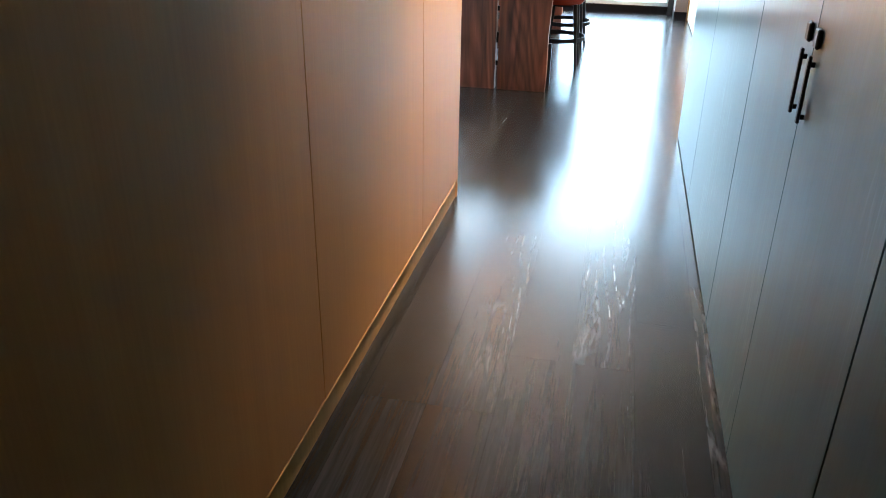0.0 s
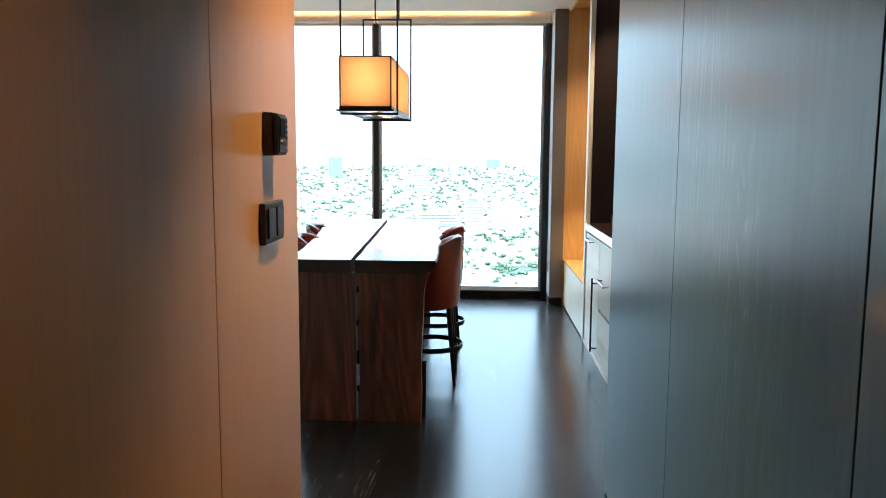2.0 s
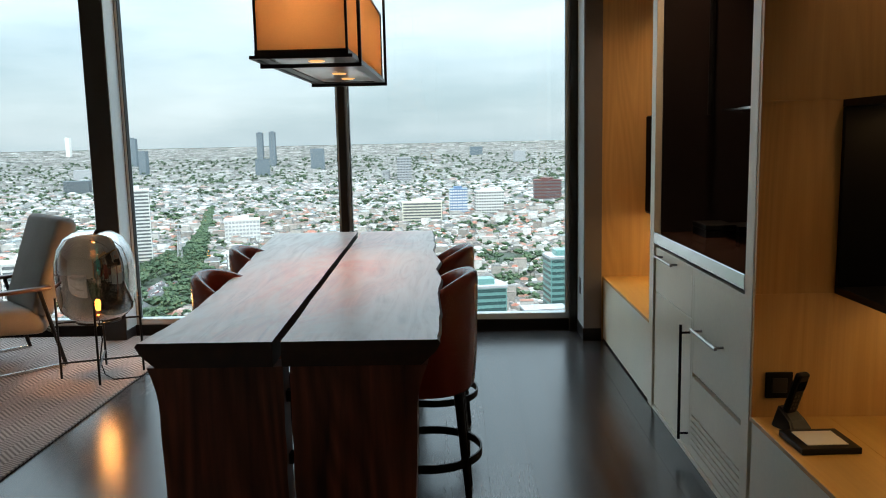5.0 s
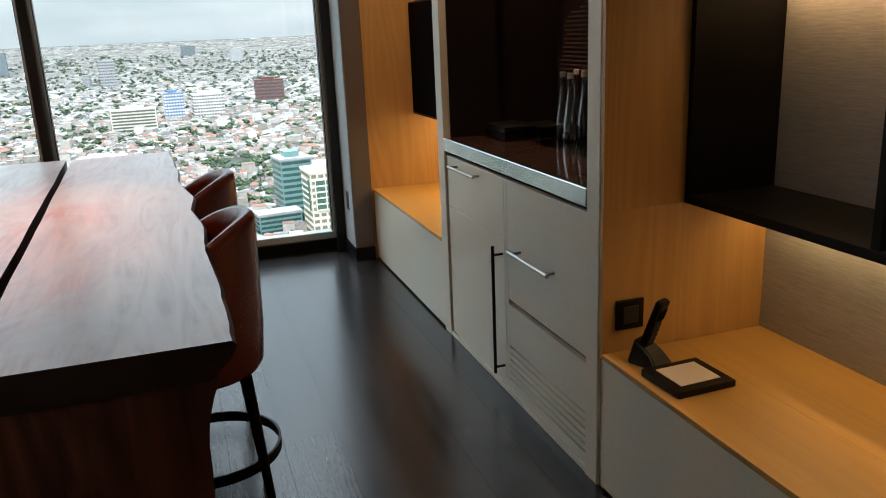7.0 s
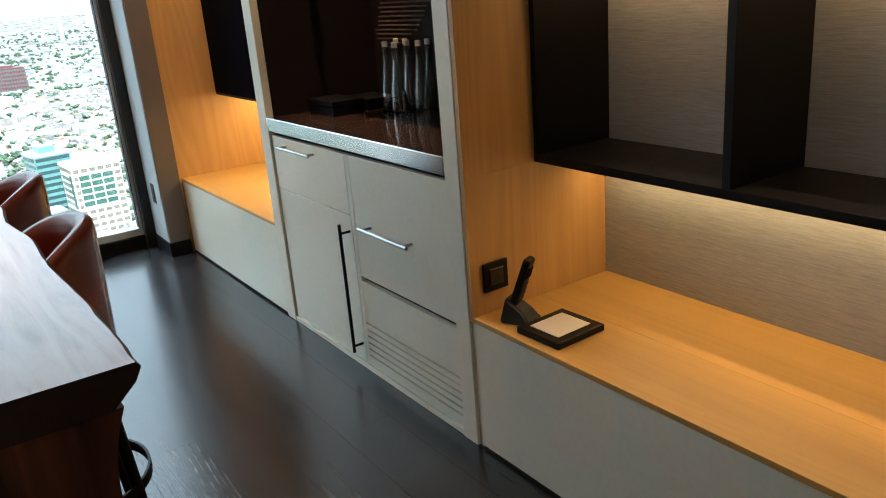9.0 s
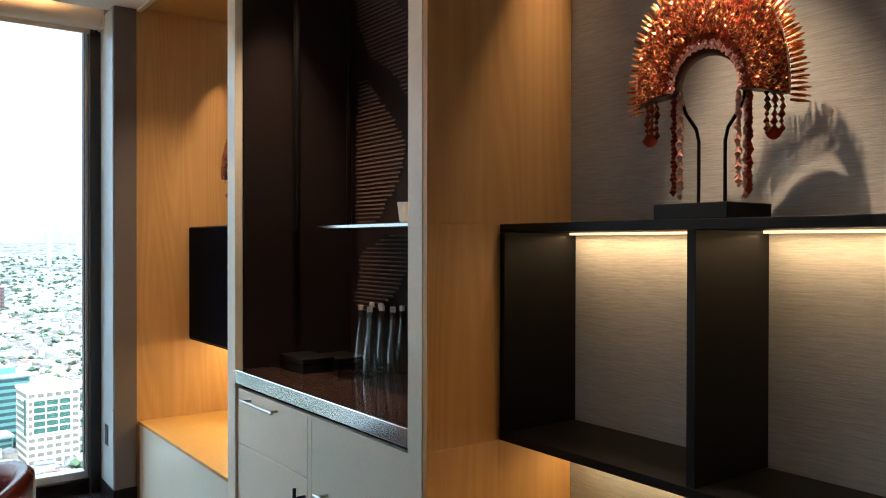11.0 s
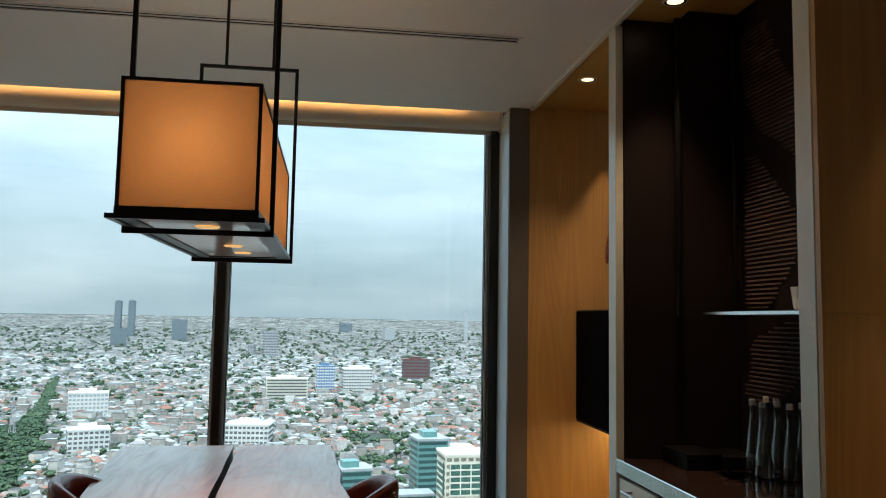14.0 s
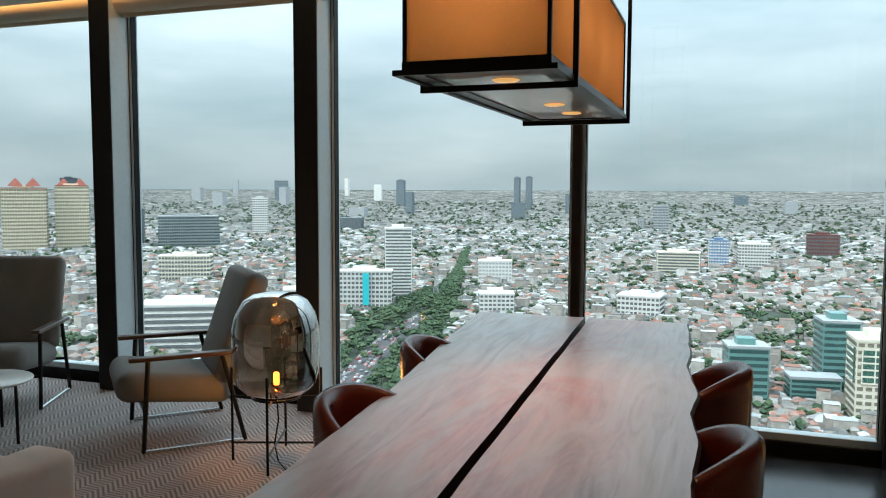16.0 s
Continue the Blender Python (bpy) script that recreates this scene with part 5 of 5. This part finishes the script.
def mat_ground():
    m, nt, b = principled("city_ground")
    tc = nt.nodes.new("ShaderNodeTexCoord")
    n1 = noise_tex(nt, tc.outputs["Object"], 0.012, 6, 0.7)
    n2 = noise_tex(nt, tc.outputs["Object"], 0.12, 5, 0.7)
    c = ramp(nt, mixc(nt, n1, n2, 0.5), [(0.42, (0.022, 0.042, 0.018)), (0.52, (0.045, 0.055, 0.042)), (0.66, (0.09, 0.09, 0.085))])
    link(nt, c, b.inputs["Base Color"])
    b.inputs["Roughness"].default_value = 0.95
    return m


M_ROOF = island_material("tin_and_tile_roofs", [(0.0, (0.06, 0.06, 0.058)), (0.18, (0.13, 0.125, 0.12)), (0.34, (0.23, 0.21, 0.19)), (0.46, (0.2, 0.11, 0.08)), (0.58, (0.34, 0.13, 0.085)), (0.64, (0.28, 0.255, 0.235)), (0.8, (0.35, 0.335, 0.32)), (0.92, (0.49, 0.48, 0.47)), (1.0, (0.11, 0.15, 0.16))])
M_CITYWALL = island_material("rendered_house_walls", [(0.0, (0.24, 0.22, 0.195)), (0.35, (0.36, 0.33, 0.295)), (0.65, (0.43, 0.405, 0.37)), (0.85, (0.5, 0.485, 0.46)), (1.0, (0.66, 0.645, 0.62))])
# Far houses: distance haze is put into these greyer, flatter colours.
M_ROOF_FAR = island_material("haze_toned_roofs", [(0.0, (0.09, 0.1, 0.1)), (0.4, (0.2, 0.19, 0.18)), (0.55, (0.26, 0.17, 0.14)), (0.75, (0.32, 0.32, 0.315)), (1.0, (0.46, 0.46, 0.45))])
M_WALL_FAR = island_material("haze_toned_walls", [(0.0, (0.2, 0.2, 0.19)), (0.5, (0.36, 0.35, 0.33)), (0.85, (0.5, 0.49, 0.47)), (1.0, (0.68, 0.67, 0.65))])
M_LEAF = island_material("city_foliage", [(0.0, (0.022, 0.045, 0.022)), (0.5, (0.042, 0.078, 0.036)), (1.0, (0.08, 0.118, 0.055))], 0.9, 0.4)
M_ASPHALT = plain("asphalt", (0.06, 0.06, 0.062), 0.9, 0, 0.5, 0.3, 0.0)
M_CARS = island_material("car_paint", [(0.0, (0.02, 0.02, 0.02)), (0.3, (0.6, 0.6, 0.6)), (0.6, (0.3, 0.3, 0.32)), (0.8, (0.45, 0.06, 0.05)), (1.0, (0.75, 0.75, 0.74))], 0.4)


def ground_sheet():
    verts, faces = [], []
    ring_r = [40, 150, 300, 500, 700, 900, 1200, 1600, 2000, 2500, 3000, 3500, 4000, 4400, 4850]
    seg = 72
    for r in ring_r:
        for i in range(seg):
            a = 2 * math.pi * i / seg
            x, y = r * math.cos(a), r * math.sin(a)
            verts.append((x, y, float(terrain(x, y))))
    for k in range(len(ring_r) - 1):
        for i in range(seg):
            j = (i + 1) % seg
            faces.append((k * seg + i, (k + 1) * seg + i, (k + 1) * seg + j, k * seg + j))
    faces.append(tuple(range(seg - 1, -1, -1)))
    me = bpy.data.meshes.new("ground")
    me.from_pydata(verts, [], faces)
    me.materials.append(mat_ground())
    ob = new("ground", me)
    return tagged(ob, "city ground reaching to the hazy horizon", "ground", kind="structure")


ground_sheet()
# green belt and road, from the tower's foot outwards
BELT = [(330, -165), (430, -200), (519, -240), (635, -266), (770, -306), (870, -314), (950, -326), (1130, -372), (1500, -480)]
ROAD = [(330, -205), (430, -222), (542, -252), (660, -277), (760, -286)]
BELT_HALF = [(330, 32), (540, 32), (640, 48), (790, 54), (880, 30), (960, 14), (1130, 6), (1500, 4)]
LAND = []


def keep_out(x, y):
    bx = along(BELT, y)
    half = along(BELT_HALF, y) * (0.9 + 0.55 * noise.noise((y * 0.03, 0, 7)))
    if 330 < y < 1500 and abs(x - bx) < half:
        return True
    if 330 < y < 760 and abs(x - along(ROAD, y)) < 15:
        return True
    return any(abs(x - lx) < lr and abs(y - ly) < lr for lx, ly, lr in LAND)


def boxes_mesh(name, items, roof=None, wall=None):
    """Joined houses: (x, y, z, half width, half depth, height, turn, roof kind)."""
    verts, faces, mats = [], [], []
    for x, y, z, w, d, h, a, kind in items:
        c, s = math.cos(a), math.sin(a)
        b = len(verts)

        def P(u, v, k):
            verts.append((x + c * u - s * v, y + s * u + c * v, z + k))
        for k in (-1.0, h):
            P(-w, -d, k), P(w, -d, k), P(w, d, k), P(-w, d, k)
        for i in range(4):
            j = (i + 1) % 4
            faces.append((b + i, b + j, b + 4 + j, b + 4 + i))
            mats.append(1)
        if kind:
            o_ = len(verts)
            e = 1.08
            P(-w * e, -d * e, h), P(w * e, -d * e, h), P(w * e, d * e, h), P(-w * e, d * e, h)
            ri = w * 0.45
            P(-ri, 0, h + d * 0.55), P(ri, 0, h + d * 0.55)
            for f in ((0, 1, 5, 4), (1, 2, 5), (2, 3, 4, 5), (3, 0, 4)):
                faces.append(tuple(o_ + q for q in f))
                mats.append(0)
        else:
            o_ = len(verts)
            P(-w, -d, h + 0.3), P(w, -d, h + 0.3), P(w, d, h + 0.3), P(-w, d, h + 0.3)
            faces.append((o_, o_ + 1, o_ + 2, o_ + 3))
            mats.append(0)
    me = bpy.data.meshes.new(name)
    me.from_pydata(verts, [], faces)
    me.materials.append(roof or M_ROOF)
    me.materials.append(wall or M_CITYWALL)
    me.polygons.foreach_set("material_index", mats)
    ob = new(name, me)
    return ob


def floors_block(name, x, y, w, d, h, rz, storeys, wall_mat, win_mat, label, bands=True, ribbon=False, roof_box=True, z=None, cap=None):
    """A tall building: shaft, one window band a storey on each face, parapet and plant room."""
    base = float(terrain(x, y)) if z is None else z
    LAND.append((x, y, max(w, d) * 0.62))
    t = thing(name, pose(x, y, base, 0, 0, rz), label, "building", "city landmarks")
    part("wall", B(-w / 2, w / 2, -d / 2, d / 2, -2, h), wall_mat, t)
    fh = h / storeys
    if bands:
        e = max(0.25, w * 0.012)
        bmw = bmesh.new()
        cols = 1 if ribbon else max(3, int(w / 4.2))
        gap = 0.03 if ribbon else 0.16
        for i in range(cols):
            u0 = -w / 2 + w * (i + gap) / cols
            bm_box(bmw, u0, u0 + w * (1 - 2 * gap) / cols, -d / 2 - e, d / 2 + e, 0, fh * 0.5)
        cols = 1 if ribbon else max(2, int(d / 4.2))
        for i in range(cols):
            v0 = -d / 2 + d * (i + gap) / cols
            bm_box(bmw, -w / 2 - e, w / 2 + e, v0, v0 + d * (1 - 2 * gap) / cols, 0, fh * 0.5)
        me = mesh_of("window", bmw, win_mat)
        for k in range(storeys):
            ob = new("window", me)
            ob.parent = t
            ob.matrix_basis = pose(0, 0, (k + 0.32) * fh)
    part("roof", B(-w / 2 - 0.6, w / 2 + 0.6, -d / 2 - 0.6, d / 2 + 0.6, h, h + 1.6), cap or wall_mat, t)
    if roof_box:
        part("plant_room", B(-w * 0.25, w * 0.2, -d * 0.25, d * 0.25, h + 1.6, h + 5.5), wall_mat, t)
    return t


M_BW = plain("white_render", (0.64, 0.63, 0.6), 0.8, 0, 0.15, 0.12, 0)
M_BC = plain("cream_render", (0.64, 0.6, 0.5), 0.8, 0, 0.15, 0.12, 0)
M_BT = plain("beige_stone", (0.68, 0.59, 0.44), 0.8, 0, 0.15, 0.12, 0)
M_BG = plain("grey_concrete", (0.33, 0.34, 0.35), 0.8, 0, 0.15, 0.15, 0)
M_BD = plain("dark_tower_glass", (0.07, 0.085, 0.1), 0.3, 0, 0.15, 0.2, 0)
# Bluish distance haze is mixed into this tower colour.
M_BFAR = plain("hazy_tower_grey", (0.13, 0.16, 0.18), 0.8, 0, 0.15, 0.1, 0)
M_BTEAL = plain("teal_glass_facade", (0.12, 0.25, 0.235), 0.3, 0, 0.15, 0.15, 0)
M_BGREEN = plain("green_bay_glass", (0.05, 0.12, 0.095), 0.25, 0, 0.2, 0.25, 0)
M_BCYAN = plain("cyan_sign_panel", (0.02, 0.45, 0.5), 0.6, 0, 0.3, 0.05, 0)
M_BR = plain("red_brick_facade", (0.12, 0.045, 0.042), 0.8, 0, 0.2, 0.15, 0)
M_BBLUE = plain("blue_glass_facade", (0.12, 0.2, 0.32), 0.3, 0, 0.2, 0.15, 0)
M_BRED = plain("red_tile_roof", (0.25, 0.065, 0.042), 0.8, 0, 0.3, 0.2, 0)
M_BWIN = plain("far_window_glass", (0.13, 0.14, 0.145), 0.25, 0, 0.3, 0.3, 0)
M_BWIN2 = plain("far_teal_window", (0.035, 0.075, 0.075), 0.2, 0, 0.3, 0.3, 0)
M_BWIN3 = plain("shaded_loggia", (0.17, 0.155, 0.12), 0.6, 0, 0.3, 0.3, 0)

floors_block("white_tower", -362, 868, 32, 22, 84, 22, 22, M_BW, M_BWIN, "slim white apartment tower with stacked balconies", ribbon=True)
floors_block("office_slab", -372, 798, 58, 20, 40, 20, 8, M_BW, M_BWIN, "white office slab with a cyan panel")
t = thing("cyan_sign", pose(-366, 784.5, GROUND + 4, 0, 0, 20), "tall cyan panel on the office slab front", "sign")
part("panel", B(-3.6, 3.6, -0.4, 0.4, 0, 35), M_BCYAN, t)
part("bracket", B(-3, 3, 0.4, 4, 2, 30), M_BG, t)
floors_block("teal_office", 74, 575, 22, 24, 46, 8, 11, M_BTEAL, M_BWIN2, "teal glass office block with banded floors", ribbon=True, cap=M_BG)
floors_block("cream_hotel", 88, 512, 28, 26, 46, 4, 11, M_BC, M_BWIN3, "cream hotel block with a tall green-glazed bay")
t = bpy.data.objects["cream_hotel"]
part("glazed_bay", B(-11.5, 9, -13.9, -13.0, 22, 42), M_BGREEN, t, "green glazed bay")
part("glazed_bay", B(-15.0, -14.0, -10, 6, 22, 42), M_BGREEN, t, "green glazed bay")
for k in range(6):
    part("bay_band", B(-11.6, 9.1, -14.2, -13.9, 22 + 3.9 * k, 22.9 + 3.9 * k), M_BC, t)
    part("bay_band", B(-15.3, -15.0, -10.1, 6.1, 22 + 3.9 * k, 22.9 + 3.9 * k), M_BC, t)
for u in (-11.5, -4.8, 1.9, 8.6):
    part("bay_post", B(u, u + 0.7, -14.15, -13.9, 22.9, 41.5), M_BC, t)
floors_block("teal_wing", 58, 548, 30, 16, 13, 8, 4, M_BTEAL, M_BWIN2, "low teal wing at the foot of the office", ribbon=True, cap=M_BG, roof_box=False)
floors_block("round_office", 17, 528, 24, 20, 34, 10, 8, M_BTEAL, M_BWIN2, "low teal glass office with pale floor bands", ribbon=True, cap=M_BG)
floors_block("blue_office", -4, 1375, 30, 24, 44, 5, 9, M_BBLUE, M_BW, "blue and white office block")
floors_block("white_office", 50, 1372, 48, 26, 40, 5, 8, M_BW, M_BWIN, "white office block with dark windows")
floors_block("red_office", 178, 1620, 54, 30, 40, 0, 6, M_BR, M_BWIN, "dark red office block with flat roof")
floors_block("long_office", -62, 1270, 64, 24, 32, 3, 7, M_BC, M_BWIN, "long cream office block with window bands", ribbon=True)
floors_block("white_hall", -78, 852, 44, 28, 20, -6, 4, M_BW, M_BWIN, "low white commercial block")
floors_block("white_slab", -418, 545, 70, 34, 36, 28, 7, M_BW, M_BWIN, "broad white office slab with ribbon windows", ribbon=True)
floors_block("white_slab", -362, 650, 44, 26, 38, 28, 8, M_BW, M_BWIN, "stepped white office slab behind the first", ribbon=True)
floors_block("pale_block", -715, 930, 70, 24, 34, 25, 6, M_BC, M_BWIN, "pale low apartment block")
floors_block("green_office", -1058, 1385, 120, 34, 62, 38, 10, M_BG, M_BWIN2, "wide grey-green office block")
floors_block("slate_office", -1165, 1330, 60, 40, 76, 38, 12, M_BD, M_BWIN, "dark slate office block")
floors_block("white_block", -1085, 1700, 38, 30, 90, 30, 16, M_BW, M_BWIN, "plain white apartment tower")
floors_block("beige_tower", -1262, 1160, 75, 45, 120, 42, 18, M_BT, M_BWIN3, "beige stepped hotel tower", cap=M_BRED)
floors_block("beige_tower", -1225, 1240, 60, 45, 124, 42, 18, M_BT, M_BWIN3, "beige hotel tower with red-tiled cap", cap=M_BRED)
for o in [q for q in bpy.data.objects if q.name.startswith("beige_tower")]:
    for s in (-0.25, 0.25):
        hip = bmesh.new()
        bmesh.ops.create_cone(hip, cap_ends=True, segments=4, radius1=18, radius2=1.5, depth=15, matrix=pose(s * 60, 0, 132, 0, 0, 45))
        part("hip_roof", hip, M_BRED, o, "red tiled hip roof")
floors_block("grey_office", -297, 1062, 46, 24, 30, 15, 6, M_BW, M_BG, "white office block with grey window bands")
floors_block("white_pavilion", -222, 800, 36, 24, 22, 20, 5, M_BW, M_BWIN, "white block at the end of the green belt")
for x, y, w, top, lab in ((-770, 3050, 22, 46, "dark slim twin tower on the horizon"), (-722, 3050, 22, 48, "dark slim twin tower on the horizon"), (-1290, 3100, 34, 36, "dark tower far off on the horizon")):
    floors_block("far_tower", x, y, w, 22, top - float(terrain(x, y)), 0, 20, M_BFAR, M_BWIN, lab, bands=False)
far_rng = random.Random(77)
for i in range(30):
    a = radians(far_rng.uniform(48, 128))
    r = far_rng.uniform(2100, 4300)
    x, y = r * math.cos(a), r * math.sin(a)
    w = far_rng.uniform(18, 60)
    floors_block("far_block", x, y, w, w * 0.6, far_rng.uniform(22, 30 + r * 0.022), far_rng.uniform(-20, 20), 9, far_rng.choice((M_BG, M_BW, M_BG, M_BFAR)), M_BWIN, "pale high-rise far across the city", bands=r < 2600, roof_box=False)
floors_block("dark_high_rise", -1790, 1800, 46, 40, 128, 40, 16, M_BD, M_BWIN, "dark high-rise towards the horizon", bands=False)
floors_block("needle_tower", 528, 3050, 14, 14, 34 - float(terrain(528, 3050)), 0, 12, M_BG, M_BWIN, "thin grey tower on the horizon", bands=False, roof_box=False)

h_rng = random.Random(11)
near_items, far_items = [], []
r = 215.0
while r < 4780:
    s = 5.6 + r * 0.0034
    n_arc = int(radians(98) * r / (s * 0.98))
    block = int(r / 70)
    for i in range(n_arc):
        a = radians(42) + radians(98) * (i + h_rng.uniform(-0.2, 0.2)) / n_arc
        rr = r + h_rng.uniform(-0.25, 0.25) * s
        x, y = rr * math.cos(a), rr * math.sin(a)
        if noise.noise((x * 0.009, y * 0.009, 3.0)) > 0.45 or h_rng.random() < 0.05 or keep_out(x, y):
            continue
        big = h_rng.random()
        turn = 0.6 * noise.noise((x * 0.004, y * 0.004, 0)) + h_rng.choice((0, math.pi / 2)) + h_rng.uniform(-0.06, 0.06)
        k = 0.6 if big < 0.9 else 0.95
        w, d = s * k * h_rng.uniform(0.55, 1.0), s * k * h_rng.uniform(0.4, 0.75)
        h = h_rng.choice((2.8, 3.2, 3.4, 5.6, 6.2)) if big < 0.95 else h_rng.uniform(8, 14)
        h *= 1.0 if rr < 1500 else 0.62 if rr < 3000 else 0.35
        z = float(terrain(x, y))
        kind = 1 if (h < 9 and h_rng.random() < 0.84) else 0
        (near_items if rr < 1500 else far_items).append((x, y, z, w, d, h, turn, kind if rr < 2200 else 0))
    r += s * 0.9
tagged(boxes_mesh("houses_near", near_items), "dense low houses with tin and tile roofs", "houses", kind="stuff")
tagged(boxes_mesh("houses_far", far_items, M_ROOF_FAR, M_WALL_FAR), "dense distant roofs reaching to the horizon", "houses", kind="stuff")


def trees_mesh(name, items, clumps=4, size=1.0):
    """Joined crowns, each of several ragged clumps on a short trunk."""
    verts, faces = [], []
    base = [Vector(v) for v in ((1, 0, 0), (0, 1, 0), (-1, 0, 0), (0, -1, 0), (0, 0, 1), (0, 0, -0.6), (0.6, 0.6, 0.6), (-0.6, 0.6, 0.5), (0.6, -0.6, 0.5), (-0.6, -0.6, 0.6))]
    tri = ((0, 1, 6), (1, 4, 6), (4, 0, 6), (1, 2, 7), (2, 4, 7), (4, 1, 7), (2, 3, 9), (3, 4, 9), (4, 2, 9), (3, 0, 8), (0, 4, 8), (4, 3, 8), (0, 5, 1), (1, 5, 2), (2, 5, 3), (3, 5, 0))
    tr = random.Random(4)
    for x, y, z, s in items:
        b = len(verts)
        verts += [(x - 0.05 * s, y, z - 1), (x + 0.05 * s, y, z - 1), (x, y + 0.05 * s, z - 1), (x, y, z + s)]
        faces += [(b, b + 1, b + 3), (b + 1, b + 2, b + 3), (b + 2, b, b + 3)]
        for _ in range(clumps):
            cx, cy, cz = x + tr.uniform(-0.55, 0.55) * s, y + tr.uniform(-0.55, 0.55) * s, z + tr.uniform(0.6, 1.25) * s
            q = s * tr.uniform(0.32, 0.6) * size
            b = len(verts)
            for v in base:
                j = q * tr.uniform(0.65, 1.25)
                verts.append((cx + v.x * j, cy + v.y * j, cz + v.z * j * 0.8))
            faces += [tuple(b + i for i in f) for f in tri]
    me = bpy.data.meshes.new(name)
    me.from_pydata(verts, [], faces)
    me.materials.append(M_LEAF)
    return new(name, me)


items = []
t_rng = random.Random(21)
for _ in range(1500):
    y = t_rng.uniform(335, 1480)
    half = along(BELT_HALF, y) * (0.9 + 0.55 * noise.noise((y * 0.03, 0, 7)))
    x = along(BELT, y) + t_rng.uniform(-half, half)
    if y < 765 and abs(x - along(ROAD, y)) < 19 or any(abs(x - lx) < lr and abs(y - ly) < lr for lx, ly, lr in LAND):
        continue
    items.append((x, y, float(terrain(x, y)), t_rng.uniform(4.5, 8.5)))
tagged(trees_mesh("trees_belt", items, 12, 0.6), "thick dark green trees along the road", "trees", kind="stuff")
items = []
while len(items) < 9000:
    a, rr = radians(t_rng.uniform(44, 138)), t_rng.uniform(230, 3600) ** 1.0
    x, y = rr * math.cos(a), rr * math.sin(a)
    g = noise.noise((x * 0.009, y * 0.009, 3.0))
    if g > 0.38 or t_rng.random() < 0.55 - rr * 0.0001:
        if not any(abs(x - lx) < lr and abs(y - ly) < lr for lx, ly, lr in LAND):
            items.append((x, y, float(terrain(x, y)), t_rng.uniform(3.8, 6.6) * (1 + rr / 9000)))
tagged(trees_mesh("trees_city", items), "scattered green trees between the houses", "trees", kind="stuff")

# road with traffic
vs, fs = [], []
for i in range(44):
    y = 330 + i * 10
    for dx in (-11, 11):
        vs.append((along(ROAD, y) + dx, y, GROUND + 0.35))
for i in range(43):
    fs.append((2 * i, 2 * i + 1, 2 * i + 3, 2 * i + 2))
me = bpy.data.meshes.new("road")
me.from_pydata(vs, [], fs)
me.materials.append(M_ASPHALT)
tagged(new("road", me), "grey asphalt road far below", "road", kind="structure")
bm = bmesh.new()
cr = random.Random(9)
for _ in range(230):
    y = cr.uniform(335, 755)
    x = along(ROAD, y) + cr.choice((-8, -4.5, 3, 7)) + cr.uniform(-0.6, 0.6)
    bm_box(bm, x - 0.95, x + 0.95, y - 2.2, y + 2.2, GROUND + 0.4, GROUND + 1.3)
    bm_box(bm, x - 0.8, x + 0.8, y - 1.3, y + 1.1, GROUND + 1.3, GROUND + 1.95)
tagged(solo("traffic", bm, M_CARS, "many small cars queuing on the road", "cars"), kind="stuff")

# lattice mast in the green belt
t = thing("lattice_mast", pose(-318, 878, GROUND), "slim grey steel lattice mast among trees", "mast")
lm = bmesh.new()
for k in range(4):
    a0, a1 = radians(45 + 90 * k), radians(135 + 90 * k)
    bm_rod(lm, (4 * math.cos(a0), 4 * math.sin(a0), 0), (0.6 * math.cos(a0), 0.6 * math.sin(a0), 44), 0.35, 0.2, 5)
    for j in range(8):
        f0, f1 = 1 - j / 9.4, 1 - (j + 1) / 9.4
        bm_rod(lm, (4 * f0 * math.cos(a0), 4 * f0 * math.sin(a0), j * 5.2), (4 * f1 * math.cos(a1), 4 * f1 * math.sin(a1), (j + 1) * 5.2), 0.15, None, 4)
part("lattice", lm, M_BG, t)
for z in (28, 34, 40):
    part("cross_arm", B(-5, 5, -0.3, 0.3, z, z + 0.5), M_BG, t)

# ---------- floor planks ----------
floor_ob = bpy.data.objects["floor"]
PW = 0.19
plank_meshes = {}


def plank(x, y0, y1):
    L = round(y1 - y0, 2)
    if L not in plank_meshes:
        plank_meshes[L] = mesh_of("plank", B(0.0005, PW - 0.0005, 0.0005, L - 0.0005, -0.0115, 0.0), M_FLOOR)
    ob = new("plank", plank_meshes[L])
    ob.parent = floor_ob
    ob.matrix_basis = pose(x, y0, 0)


p_rng = random.Random(2)
x = -1.06
while x < 2.14:
    y = (BACK_Y if x > WALL_X - 0.3 else 3.38) - p_rng.choice((0, 0.3, 0.6, 0.9))
    while y < WIN_Y - 0.05:
        L = p_rng.choice((1.2, 1.5, 1.8, 2.1))
        y1 = min(y + L, WIN_Y - 0.03)
        if y1 - y > 0.05:
            plank(x, max(y, BACK_Y), y1)
        y = y1
    x += PW
part("lounge_boards", B(ROOM_L, -1.061, 3.4, WIN_Y - 0.046, -0.0115, -0.0005), M_FLOOR, floor_ob, "dark boards under the carpet")
